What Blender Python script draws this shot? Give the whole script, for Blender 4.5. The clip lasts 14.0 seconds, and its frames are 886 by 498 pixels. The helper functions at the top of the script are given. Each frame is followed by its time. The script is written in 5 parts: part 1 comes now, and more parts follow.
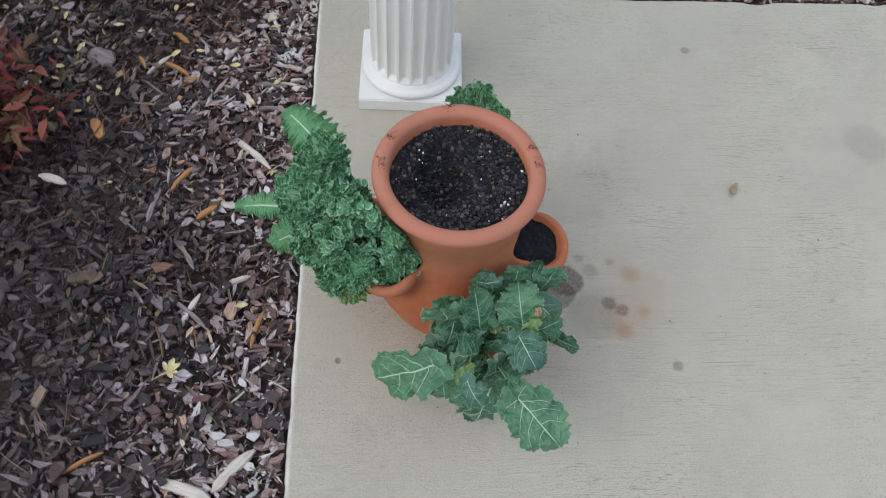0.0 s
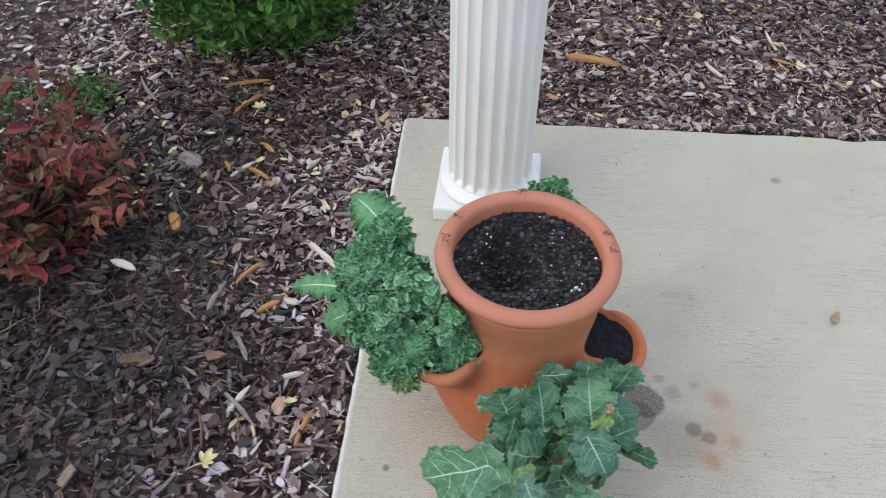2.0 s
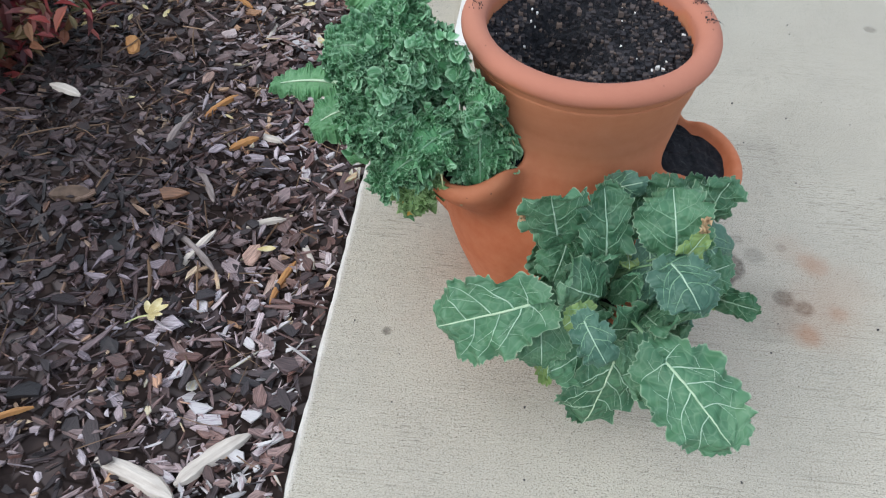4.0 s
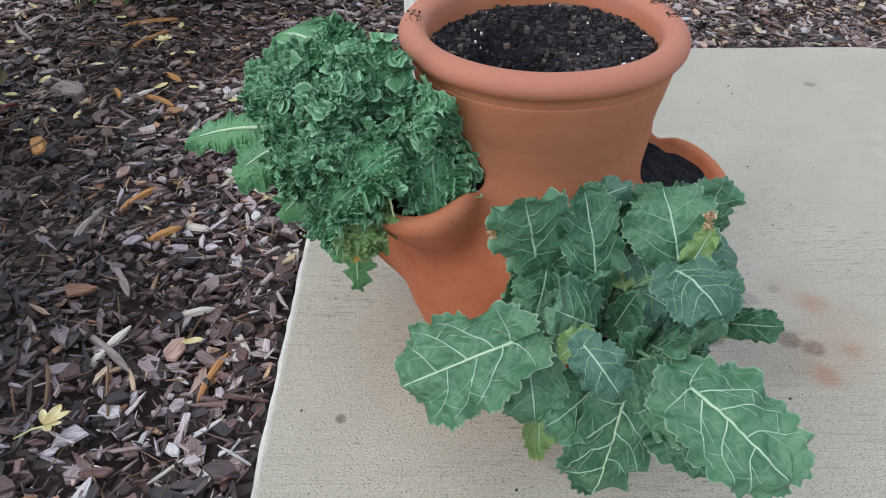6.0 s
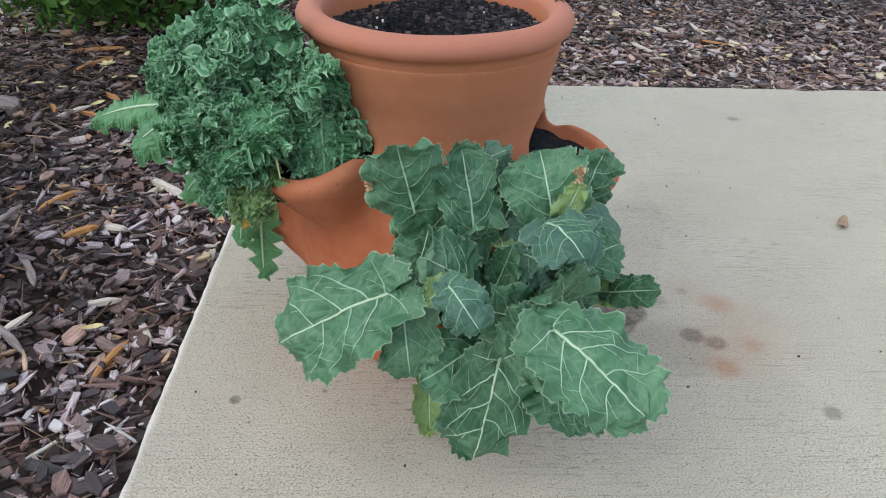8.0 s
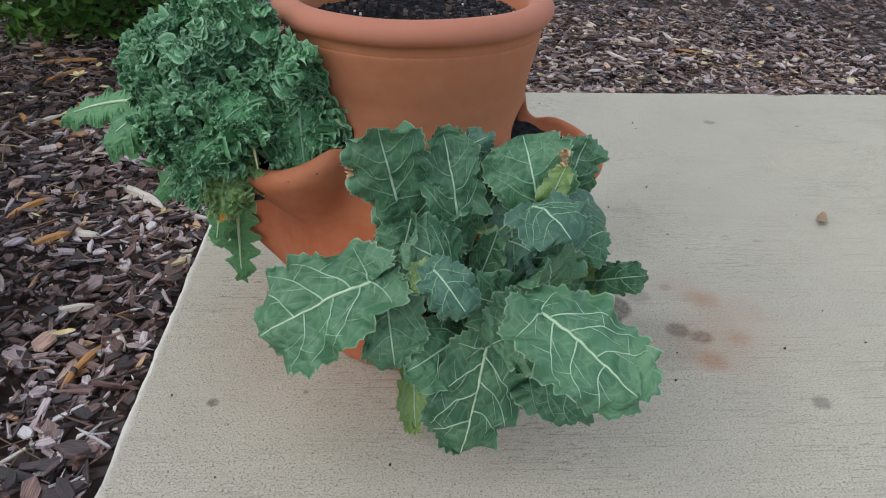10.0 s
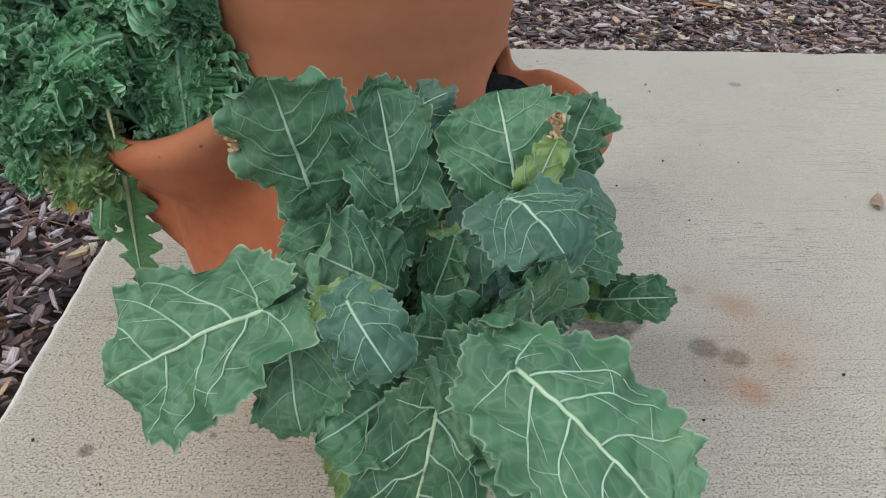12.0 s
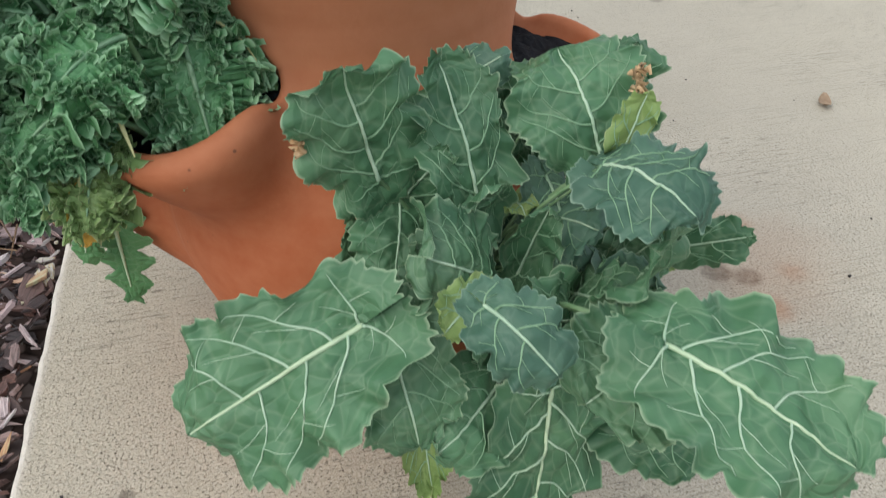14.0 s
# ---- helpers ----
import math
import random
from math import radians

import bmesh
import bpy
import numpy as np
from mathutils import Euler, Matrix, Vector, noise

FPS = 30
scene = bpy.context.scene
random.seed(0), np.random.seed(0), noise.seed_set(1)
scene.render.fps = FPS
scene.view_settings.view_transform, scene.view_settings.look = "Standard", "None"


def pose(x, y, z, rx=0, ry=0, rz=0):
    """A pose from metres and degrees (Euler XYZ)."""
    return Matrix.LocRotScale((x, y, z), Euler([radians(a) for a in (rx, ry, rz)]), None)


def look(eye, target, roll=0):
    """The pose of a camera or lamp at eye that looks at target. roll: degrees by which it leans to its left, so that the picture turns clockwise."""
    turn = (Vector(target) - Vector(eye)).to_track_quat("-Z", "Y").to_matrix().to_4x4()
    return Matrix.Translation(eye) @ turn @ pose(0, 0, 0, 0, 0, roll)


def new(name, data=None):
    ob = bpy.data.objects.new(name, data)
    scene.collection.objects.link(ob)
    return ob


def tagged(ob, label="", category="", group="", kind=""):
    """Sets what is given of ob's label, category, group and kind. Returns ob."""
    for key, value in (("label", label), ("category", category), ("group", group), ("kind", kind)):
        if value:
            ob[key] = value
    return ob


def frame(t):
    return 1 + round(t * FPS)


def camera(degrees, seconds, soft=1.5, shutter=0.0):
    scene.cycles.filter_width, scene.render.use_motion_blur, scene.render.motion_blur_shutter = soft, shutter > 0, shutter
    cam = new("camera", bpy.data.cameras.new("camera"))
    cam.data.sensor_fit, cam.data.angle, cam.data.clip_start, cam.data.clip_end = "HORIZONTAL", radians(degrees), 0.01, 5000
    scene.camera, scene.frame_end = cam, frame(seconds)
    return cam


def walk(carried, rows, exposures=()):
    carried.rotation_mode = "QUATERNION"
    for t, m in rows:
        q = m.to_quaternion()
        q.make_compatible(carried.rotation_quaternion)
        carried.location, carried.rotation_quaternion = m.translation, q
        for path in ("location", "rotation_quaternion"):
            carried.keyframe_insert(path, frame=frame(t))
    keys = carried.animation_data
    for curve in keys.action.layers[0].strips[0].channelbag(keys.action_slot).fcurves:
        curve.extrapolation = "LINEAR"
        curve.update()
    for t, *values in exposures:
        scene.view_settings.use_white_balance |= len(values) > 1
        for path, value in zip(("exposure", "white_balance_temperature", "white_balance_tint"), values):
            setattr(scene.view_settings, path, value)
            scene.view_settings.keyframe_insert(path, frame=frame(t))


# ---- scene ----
cam = camera(59.0, 14.0, soft=1.1, shutter=0.3)
PATH = [
    (0, (0.196, -1.607, 1.371), (0.313, -0.561, -0.330), 5.3),
    (0.3, (0.149, -1.620, 1.395), (0.308, -0.537, -0.278), 4.2),
    (0.5, (0.128, -1.630, 1.380), (0.168, -0.473, -0.251), -0.2),
    (0.7, (0.146, -1.620, 1.359), (0.112, -0.399, -0.224), -5.6),
    (1, (0.163, -1.613, 1.324), (0.030, -0.352, -0.222), -8.0),
    (1.2, (0.164, -1.632, 1.303), (-0.023, -0.336, -0.208), -10.1),
    (1.5, (0.180, -1.639, 1.276), (0.021, -0.285, -0.187), -7.0),
    (1.7, (0.182, -1.668, 1.246), (0.062, -0.271, -0.180), -4.5),
    (2, (0.231, -1.676, 1.210), (0.124, -0.271, -0.210), 0.2),
    (2.2, (0.287, -1.647, 1.214), (0.088, -0.313, -0.262), -3.1),
    (2.5, (0.330, -1.625, 1.205), (0.036, -0.385, -0.336), -3.3),
    (2.7, (0.338, -1.610, 1.182), (0.083, -0.389, -0.381), -4.5),
    (3, (0.290, -1.633, 1.115), (0.114, -0.384, -0.437), -2.7),
    (3.5, (0.227, -1.648, 0.970), (0.086, -0.325, -0.523), 1.0),
    (3.7, (0.205, -1.631, 0.914), (0.081, -0.317, -0.588), 1.5),
    (5.8, (0.207, -1.567, 0.663), (0.188, 0.014, -0.561), -0.8),
    (6, (0.194, -1.582, 0.666), (0.202, 0.012, -0.543), -0.3),
    (6.5, (0.179, -1.589, 0.639), (0.197, 0.040, -0.521), 0.5),
    (7, (0.212, -1.613, 0.602), (0.242, 0.014, -0.561), 1.0),
    (7.5, (0.255, -1.627, 0.598), (0.284, 0.066, -0.468), 1.8),
    (7.7, (0.277, -1.643, 0.594), (0.324, 0.057, -0.459), 1.8),
    (9.8, (0.271, -1.660, 0.553), (0.394, 0.065, -0.452), 1.9),
    (10, (0.272, -1.651, 0.553), (0.401, 0.078, -0.444), 1.8),
    (10.5, (0.269, -1.644, 0.551), (0.391, 0.090, -0.438), 2.0),
    (11, (0.286, -1.582, 0.527), (0.276, 0.118, -0.526), 2.1),
    (11.1, (0.291, -1.574, 0.518), (0.263, 0.126, -0.535), 2.5),
    (11.5, (0.323, -1.504, 0.484), (0.424, 0.182, -0.588), 2.5),
    (12, (0.326, -1.456, 0.469), (0.446, 0.230, -0.600), 2.1),
    (12.5, (0.330, -1.432, 0.469), (0.461, 0.255, -0.597), 1.1),
    (13, (0.295, -1.401, 0.476), (0.446, 0.290, -0.581), -0.5),
    (13.2, (0.272, -1.388, 0.482), (0.501, 0.263, -0.623), -1.5),
    (13.5, (0.242, -1.379, 0.486), (0.596, 0.215, -0.669), -2.9),
    (14, (0.225, -1.400, 0.470), (0.606, 0.160, -0.722), -1.3),
]
EXPOSURES = [(0.0, -0.02, 6180, 9), (1.0, 0.10, 6180, 9), (3.0, 0.37, 6180, 9), (3.7, 0.37, 6180, 9), (6.0, 0.25, 6180, 9), (6.5, 0.32, 6180, 9), (7.5, 0.30, 6230, 9), (10.0, 0.0, 6340, 9),
             (11.0, 0.05, 6400, 9), (12.5, 0.18, 6600, 9), (13.5, 0.24, 6850, 10), (14.0, 0.26, 6850, 10)]
walk(cam, [(t, look(eye, target, roll)) for t, eye, target, roll in PATH], EXPOSURES)

# ---- world and light: an overcast day ----
world = bpy.data.worlds.new("world")
scene.world = world
world.use_nodes = True
wn, wl = world.node_tree.nodes, world.node_tree.links
sky = wn.new("ShaderNodeTexSky")
sky.sky_type, sky.sun_disc = "NISHITA", False
sky.sun_elevation, sky.sun_rotation = radians(44), radians(-118)
sky.dust_density, sky.air_density, sky.ozone_density = 4.0, 1.0, 1.0
# thick cloud takes most of the blue out of the sky
cloud = wn.new("ShaderNodeMix")
cloud.data_type = "RGBA"
cloud.inputs["Factor"].default_value = 0.72
cloud.inputs["B"].default_value = (9.3, 10.3, 12.0, 1)
wl.new(sky.outputs["Color"], cloud.inputs["A"])
wl.new(cloud.outputs["Result"], wn["Background"].inputs["Color"])
wn["Background"].inputs["Strength"].default_value = 0.10
sun = new("sun", bpy.data.lights.new("sun", "SUN"))
sun.data.energy, sun.data.angle, sun.data.color = 1.3, radians(70), (1.0, 0.99, 0.97)
sun.matrix_world = look((-3.6, -1.9, 3.9), (0, 0, 0))


# ---- materials ----
class Mat:
    """A node material with a Principled shader and short ways to add textures."""

    def __init__(self, name, rough=0.8, spec=0.3):
        self.m = bpy.data.materials.new(name)
        self.m.use_nodes = True
        self.n, self.l = self.m.node_tree.nodes, self.m.node_tree.links
        self.b = self.n["Principled BSDF"]
        self.b.inputs["Roughness"].default_value = rough
        self.b.inputs["Specular IOR Level"].default_value = spec
        self.tc = self.n.new("ShaderNodeTexCoord")

    def coord(self, kind="Object", scale=(1, 1, 1)):
        mp = self.n.new("ShaderNodeMapping")
        mp.inputs["Scale"].default_value = scale
        self.l.new(self.tc.outputs[kind], mp.inputs["Vector"])
        return mp.outputs["Vector"]

    def noise(self, scale, detail=4, rough=0.6, kind="Object", stretch=(1, 1, 1)):
        t = self.n.new("ShaderNodeTexNoise")
        t.inputs["Scale"].default_value, t.inputs["Detail"].default_value, t.inputs["Roughness"].default_value = scale, detail, rough
        self.l.new(self.coord(kind, stretch), t.inputs["Vector"])
        return t.outputs["Fac"]

    def voronoi(self, scale, feature="F1", kind="Object", out="Distance"):
        t = self.n.new("ShaderNodeTexVoronoi")
        t.feature = feature
        t.inputs["Scale"].default_value = scale
        self.l.new(self.coord(kind), t.inputs["Vector"])
        return t.outputs[out]

    def ramp(self, fac, *stops):
        r = self.n.new("ShaderNodeValToRGB")
        e = r.color_ramp.elements
        while len(e) < len(stops):
            e.new(0.5)
        for el, (p, c) in zip(e, stops):
            el.position = p
            el.color = (c, c, c, 1) if isinstance(c, (int, float)) else (*c, 1)
        self.l.new(fac, r.inputs["Fac"])
        return r.outputs["Color"]

    def mix(self, fac, a, b, mode="MIX"):
        x = self.n.new("ShaderNodeMix")
        x.data_type, x.blend_type = "RGBA", mode
        for v, key in ((fac, "Factor"), (a, "A"), (b, "B")):
            if isinstance(v, (int, float)):
                x.inputs[key].default_value = v
            elif isinstance(v, tuple):
                x.inputs[key].default_value = (*v, 1)
            else:
                self.l.new(v, x.inputs[key])
        return x.outputs["Result"]

    def math(self, op, a, b=0.0, c=0.0):
        x = self.n.new("ShaderNodeMath")
        x.operation = op
        for i, v in enumerate((a, b, c)):
            if isinstance(v, (int, float)):
                x.inputs[i].default_value = v
            else:
                self.l.new(v, x.inputs[i])
        return x.outputs[0]

    def spot(self, x, y, r, soft=0.35, wobble=0.5):
        """1 inside a blot round (x, y) of the object's plan, 0 outside, with a ragged rim."""
        d = self.n.new("ShaderNodeVectorMath")
        d.operation = "DISTANCE"
        self.l.new(self.coord("Object", (1, 1, 0)), d.inputs[0])
        d.inputs[1].default_value = (x, y, 0)
        w = self.math("MULTIPLY_ADD", self.noise(9 / r * 0.12, 3), wobble * r, d.outputs["Value"])
        mr = self.n.new("ShaderNodeMapRange")
        mr.inputs["From Min"].default_value, mr.inputs["From Max"].default_value = r * (1 + soft) + wobble * r * 0.5, r * (1 - soft) + wobble * r * 0.5
        mr.interpolation_type = "SMOOTHSTEP"
        self.l.new(w, mr.inputs["Value"])
        return mr.outputs["Result"]

    def color(self, c):
        if isinstance(c, tuple):
            self.b.inputs["Base Color"].default_value = (*c, 1)
        else:
            self.l.new(c, self.b.inputs["Base Color"])

    def rough(self, f):
        self.l.new(f, self.b.inputs["Roughness"])

    def bump(self, height, strength=0.3, distance=0.01):
        bp = self.n.new("ShaderNodeBump")
        bp.inputs["Strength"].default_value, bp.inputs["Distance"].default_value = strength, distance
        self.l.new(height, bp.inputs["Height"])
        if self.b.inputs["Normal"].is_linked:
            self.l.new(self.b.inputs["Normal"].links[0].from_socket, bp.inputs["Normal"])
        self.l.new(bp.outputs["Normal"], self.b.inputs["Normal"])

    def island(self):
        return self.n.new("ShaderNodeNewGeometry").outputs["Random Per Island"]

    def piece(self):
        return self.n.new("ShaderNodeObjectInfo").outputs["Random"]

    def thin(self, amount, c):
        """Lets some light through, as a leaf does."""
        tr = self.n.new("ShaderNodeBsdfTranslucent")
        if isinstance(c, tuple):
            tr.inputs["Color"].default_value = (*c, 1)
        else:
            self.l.new(c, tr.inputs["Color"])
        mx = self.n.new("ShaderNodeMixShader")
        mx.inputs["Fac"].default_value = amount
        self.l.new(self.b.outputs[0], mx.inputs[1])
        self.l.new(tr.outputs[0], mx.inputs[2])
        self.l.new(mx.outputs[0], self.n["Material Output"].inputs["Surface"])


def make_concrete():
    k = Mat("broomed_concrete", 0.85, 0.25)
    big = k.ramp(k.noise(2.2, 4, 0.6), (0.3, (0.545, 0.515, 0.415)), (0.7, (0.60, 0.575, 0.485)))
    mid = k.mix(0.35, big, k.ramp(k.noise(22, 5, 0.7), (0.3, (0.37, 0.345, 0.285)), (0.7, (0.58, 0.56, 0.50))))
    sand = k.mix(0.60, mid, k.ramp(k.noise(620, 3, 0.8), (0.34, (0.30, 0.27, 0.215)), (0.48, (0.56, 0.53, 0.43)), (0.66, (0.80, 0.77, 0.68))))
    # voids between the grains, drawn out a little along the broom
    pore = k.noise(1.0, 4, 0.75, stretch=(400, 560, 450))
    pitted = k.math("MULTIPLY", k.ramp(pore, (0.385, 0.92), (0.445, 0.0)), k.ramp(k.noise(4, 3), (0.3, 0.55), (0.6, 1.0)))
    sand = k.mix(pitted, sand, (0.085, 0.072, 0.055))
    # broom strokes run along x, with dark pits where the paste tore
    strokes = k.noise(1.0, 4, 0.65, stretch=(9, 300, 1))
    lined = k.mix(k.math("MULTIPLY", k.ramp(strokes, (0.30, 0.62), (0.45, 0.0)), k.ramp(k.noise(2.6, 3), (0.40, 0.25), (0.6, 1.0))), sand, (0.22, 0.20, 0.165))
    patch = k.ramp(k.noise(5, 3, 0.5), (0.46, 0.0), (0.66, 1.0))
    tears = k.ramp(k.noise(1.0, 3, 0.6, stretch=(45, 380, 1)), (0.34, 0.8), (0.42, 0.0))
    lined = k.mix(k.math("MULTIPLY", patch, tears), lined, (0.12, 0.105, 0.085))
    pits = k.ramp(k.voronoi(95), (0.06, 0.8), (0.11, 0.0))
    c = k.mix(pits, lined, (0.10, 0.085, 0.065))
    rough_side = k.ramp(k.noise(3.1, 4), (0.4, 0.0), (0.75, 0.35))
    c = k.mix(rough_side, c, (0.40, 0.375, 0.33))
    grit = k.ramp(k.noise(160, 4, 0.7), (0.35, 1.0), (0.65, 0.55))
    for x, y, r, a in ((0.618, -0.893, 0.014, 0.75), (0.643, -0.907, 0.013, 0.7), (0.733, -1.028, 0.010, 0.55), (0.084, -1.010, 0.006, 0.75),
                       (0.913, -0.185, 0.011, 0.5), (0.590, -0.817, 0.015, 0.35), (0.569, -0.787, 0.010, 0.3), (0.632, -0.797, 0.008, 0.3), (0.537, -0.839, 0.036, 0.85), (0.522, -0.872, 0.03, 0.7),
                       (0.179, -0.996, 0.003, 0.7), (0.127, -0.617, 0.004, 0.6), (0.585, -0.617, 0.09, 0.16), (0.722, -0.547, 0.10, 0.12), (0.292, -1.017, 0.12, 0.12), (0.585, -0.917, 0.05, 0.25),
                       (0.536, -1.017, 0.16, 0.10), (1.283, -0.479, 0.05, 0.25)):
        c = k.mix(k.math("MULTIPLY", k.math("MULTIPLY", k.spot(x, y, r, 0.12 if 0.02 < r < 0.04 else 0.35, 0.8 if 0.02 < r < 0.04 else 0.5), a), grit), c, (0.10, 0.088, 0.072))
    for x, y, r, a in ((0.672, -0.825, 0.018, 0.45), (0.639, -0.953, 0.016, 0.5), (0.692, -0.877, 0.05, 0.18), (0.653, -0.927, 0.045, 0.20), (0.643, -0.797, 0.025, 0.14), (0.687, -0.912, 0.012, 0.3)):
        c = k.mix(k.math("MULTIPLY", k.spot(x, y, r, 0.8, 1.2), a), c, (0.42, 0.20, 0.10))
    # the free arris is rubbed pale, with the light it catches painted on
    sep = k.n.new("ShaderNodeSeparateXYZ")
    k.l.new(k.coord(), sep.inputs["Vector"])
    lit_wear = k.math("MULTIPLY_ADD", k.noise(30, 4), 0.008, sep.outputs["X"])
    c = k.mix(k.ramp(lit_wear, (0.0085, 0.85), (0.0140, 0.0)), c, (0.80, 0.79, 0.75))
    c = k.mix(1.0, c, (0.955, 0.92, 0.875), "MULTIPLY")
    k.color(c)
    k.bump(strokes, 0.22, 0.003)
    k.bump(k.ramp(pore, (0.36, 0.0), (0.48, 1.0)), 0.6, 0.0015)
    k.bump(k.noise(60, 5), 0.25, 0.004)
    return k.m


def make_terracotta():
    k = Mat("terracotta", 0.72, 0.3)
    base = k.ramp(k.noise(5, 4), (0.3, (0.42, 0.105, 0.036)), (0.7, (0.51, 0.150, 0.058)))
    base = k.mix(0.3, base, k.ramp(k.noise(60, 4), (0.3, (0.36, 0.10, 0.042)), (0.7, (0.57, 0.235, 0.125))))
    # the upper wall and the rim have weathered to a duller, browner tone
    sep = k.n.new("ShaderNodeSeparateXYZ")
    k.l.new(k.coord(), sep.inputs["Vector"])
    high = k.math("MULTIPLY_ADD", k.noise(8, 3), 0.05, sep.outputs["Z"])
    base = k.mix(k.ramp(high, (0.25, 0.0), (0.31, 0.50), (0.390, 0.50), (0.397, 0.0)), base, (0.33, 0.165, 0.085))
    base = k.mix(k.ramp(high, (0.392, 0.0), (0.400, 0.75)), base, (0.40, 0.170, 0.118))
    # turning marks run round the pot
    rings = k.noise(1.0, 3, 0.5, stretch=(1.5, 1.5, 60))
    base = k.mix(k.ramp(rings, (0.35, 0.0), (0.7, 0.16)), base, (0.58, 0.25, 0.14))
    # a pale bloom of salts, and darker damp blotches
    base = k.mix(k.ramp(k.noise(11, 5), (0.55, 0.0), (0.85, 0.22)), base, (0.56, 0.30, 0.19))
    base = k.mix(k.ramp(k.noise(3.5, 4), (0.55, 0.0), (0.75, 0.4)), base, (0.27, 0.085, 0.045))
    specks = k.ramp(k.voronoi(60), (0.05, 0.8), (0.08, 0.0))
    base = k.mix(k.math("MULTIPLY", specks, k.ramp(k.noise(7), (0.5, 0.0), (0.6, 1.0))), base, (0.12, 0.05, 0.03))
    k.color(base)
    k.bump(rings, 0.25, 0.002)
    k.bump(k.noise(220, 4), 0.2, 0.0012)
    return k.m


def make_soil():
    k = Mat("potting_soil", 0.9, 0.25)
    k.color(k.ramp(k.noise(130, 5, 0.7), (0.35, (0.010, 0.0105, 0.0135)), (0.55, (0.026, 0.027, 0.032)), (0.75, (0.066, 0.062, 0.064))))
    k.bump(k.noise(160, 6, 0.75), 1.0, 0.012)
    return k.m


def make_crumb():
    k = Mat("soil_crumbs", 0.85, 0.3)
    k.color(k.ramp(k.island(), (0.0, (0.012, 0.012, 0.014)), (0.6, (0.034, 0.031, 0.034)), (0.9, (0.085, 0.068, 0.062)), (1.0, (0.15, 0.11, 0.085))))
    k.bump(k.noise(300, 4), 0.5, 0.002)
    return k.m


def make_paint():
    k = Mat("white_column_paint", 0.45, 0.4)
    c = k.ramp(k.noise(4, 4), (0.3, (0.70, 0.685, 0.64)), (0.7, (0.77, 0.755, 0.715)))
    c = k.mix(k.ramp(k.noise(30, 5, 0.7, stretch=(1, 1, 0.15)), (0.58, 0.0), (0.8, 0.22)), c, (0.50, 0.47, 0.40))
    k.color(c)
    k.bump(k.noise(90, 3), 0.06, 0.001)
    return k.m


def make_ground():
    """Dark earth with fine shredded bark trodden into it."""
    k = Mat("damp_earth", 0.95, 0.1)
    c = k.ramp(k.noise(50, 5, 0.7), (0.3, (0.012, 0.009, 0.008)), (0.7, (0.065, 0.046, 0.038)))
    bits = k.ramp(k.voronoi(48, out="Color"), (0.0, (0.02, 0.014, 0.013)), (0.45, (0.10, 0.068, 0.058)), (0.7, (0.22, 0.175, 0.165)), (0.95, (0.36, 0.30, 0.28)))
    c = k.mix(k.ramp(k.voronoi(48, "DISTANCE_TO_EDGE"), (0.02, 0.0), (0.12, 0.85)), c, bits)
    c = k.mix(k.ramp(k.noise(1.1, 3), (0.4, 0.45), (0.65, 0.0)), c, (0.03, 0.022, 0.02))
    k.color(c)
    k.bump(k.voronoi(48), 0.8, 0.01)
    return k.m


def make_bark():
    k = Mat("bark_chips", 0.55, 0.5)
    r = k.island()
    c = k.ramp(r, (0.0, (0.010, 0.008, 0.008)), (0.25, (0.032, 0.020, 0.018)), (0.42, (0.085, 0.044, 0.033)), (0.56, (0.120, 0.080, 0.068)), (0.70, (0.20, 0.150, 0.138)),
               (0.84, (0.28, 0.232, 0.222)), (0.91, (0.37, 0.325, 0.315)), (0.95, (0.26, 0.130, 0.062)), (1.0, (0.52, 0.41, 0.26)))
    grain = k.noise(1.0, 4, 0.65, "UV", (45, 520, 1))
    c = k.mix(0.75, c, k.mix(1.0, c, k.ramp(grain, (0.32, 0.2), (0.68, 1.8)), "MULTIPLY"))
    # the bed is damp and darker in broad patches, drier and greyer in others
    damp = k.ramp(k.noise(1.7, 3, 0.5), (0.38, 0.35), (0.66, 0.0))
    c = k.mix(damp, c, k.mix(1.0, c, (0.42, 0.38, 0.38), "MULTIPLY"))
    # chips by the warm slab have dried pale
    for x, y, r in ((-0.10, -0.55, 0.20), (-0.14, -0.90, 0.27), (-0.14, -1.25, 0.28), (-0.08, -0.2, 0.12), (-1.25, 0.35, 0.5), (-1.2, 0.9, 0.5)):
        c = k.mix(k.spot(x, y, r, 0.6, 0.6), c, k.mix(1.0, c, (1.58, 1.66, 1.74), "MULTIPLY"))
    # darker patches by the shrubs and far right: damp, and shade painted in
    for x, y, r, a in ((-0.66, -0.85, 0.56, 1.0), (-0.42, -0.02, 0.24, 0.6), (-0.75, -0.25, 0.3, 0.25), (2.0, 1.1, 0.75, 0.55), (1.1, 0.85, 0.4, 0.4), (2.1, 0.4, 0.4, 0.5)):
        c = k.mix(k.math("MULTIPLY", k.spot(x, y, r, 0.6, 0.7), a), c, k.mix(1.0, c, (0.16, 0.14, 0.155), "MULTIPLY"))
    c = k.mix(1.0, c, (1.90, 1.86, 1.84), "MULTIPLY")
    c = k.mix(1.0, c, (0.58, 0.55, 0.53), "DARKEN")
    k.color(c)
    k.rough(k.ramp(k.noise(25, 3), (0.3, 0.32), (0.7, 0.7)))
    k.bump(grain, 0.6, 0.0025)
    return k.m


def make_wood(name, a, b):
    k = Mat(name, 0.7, 0.3)
    k.color(k.ramp(k.noise(1.0, 4, 0.7, stretch=(20, 180, 60)), (0.3, a), (0.7, b)))
    k.bump(k.noise(1.0, 4, 0.7, stretch=(30, 300, 90)), 0.5, 0.002)
    return k.m


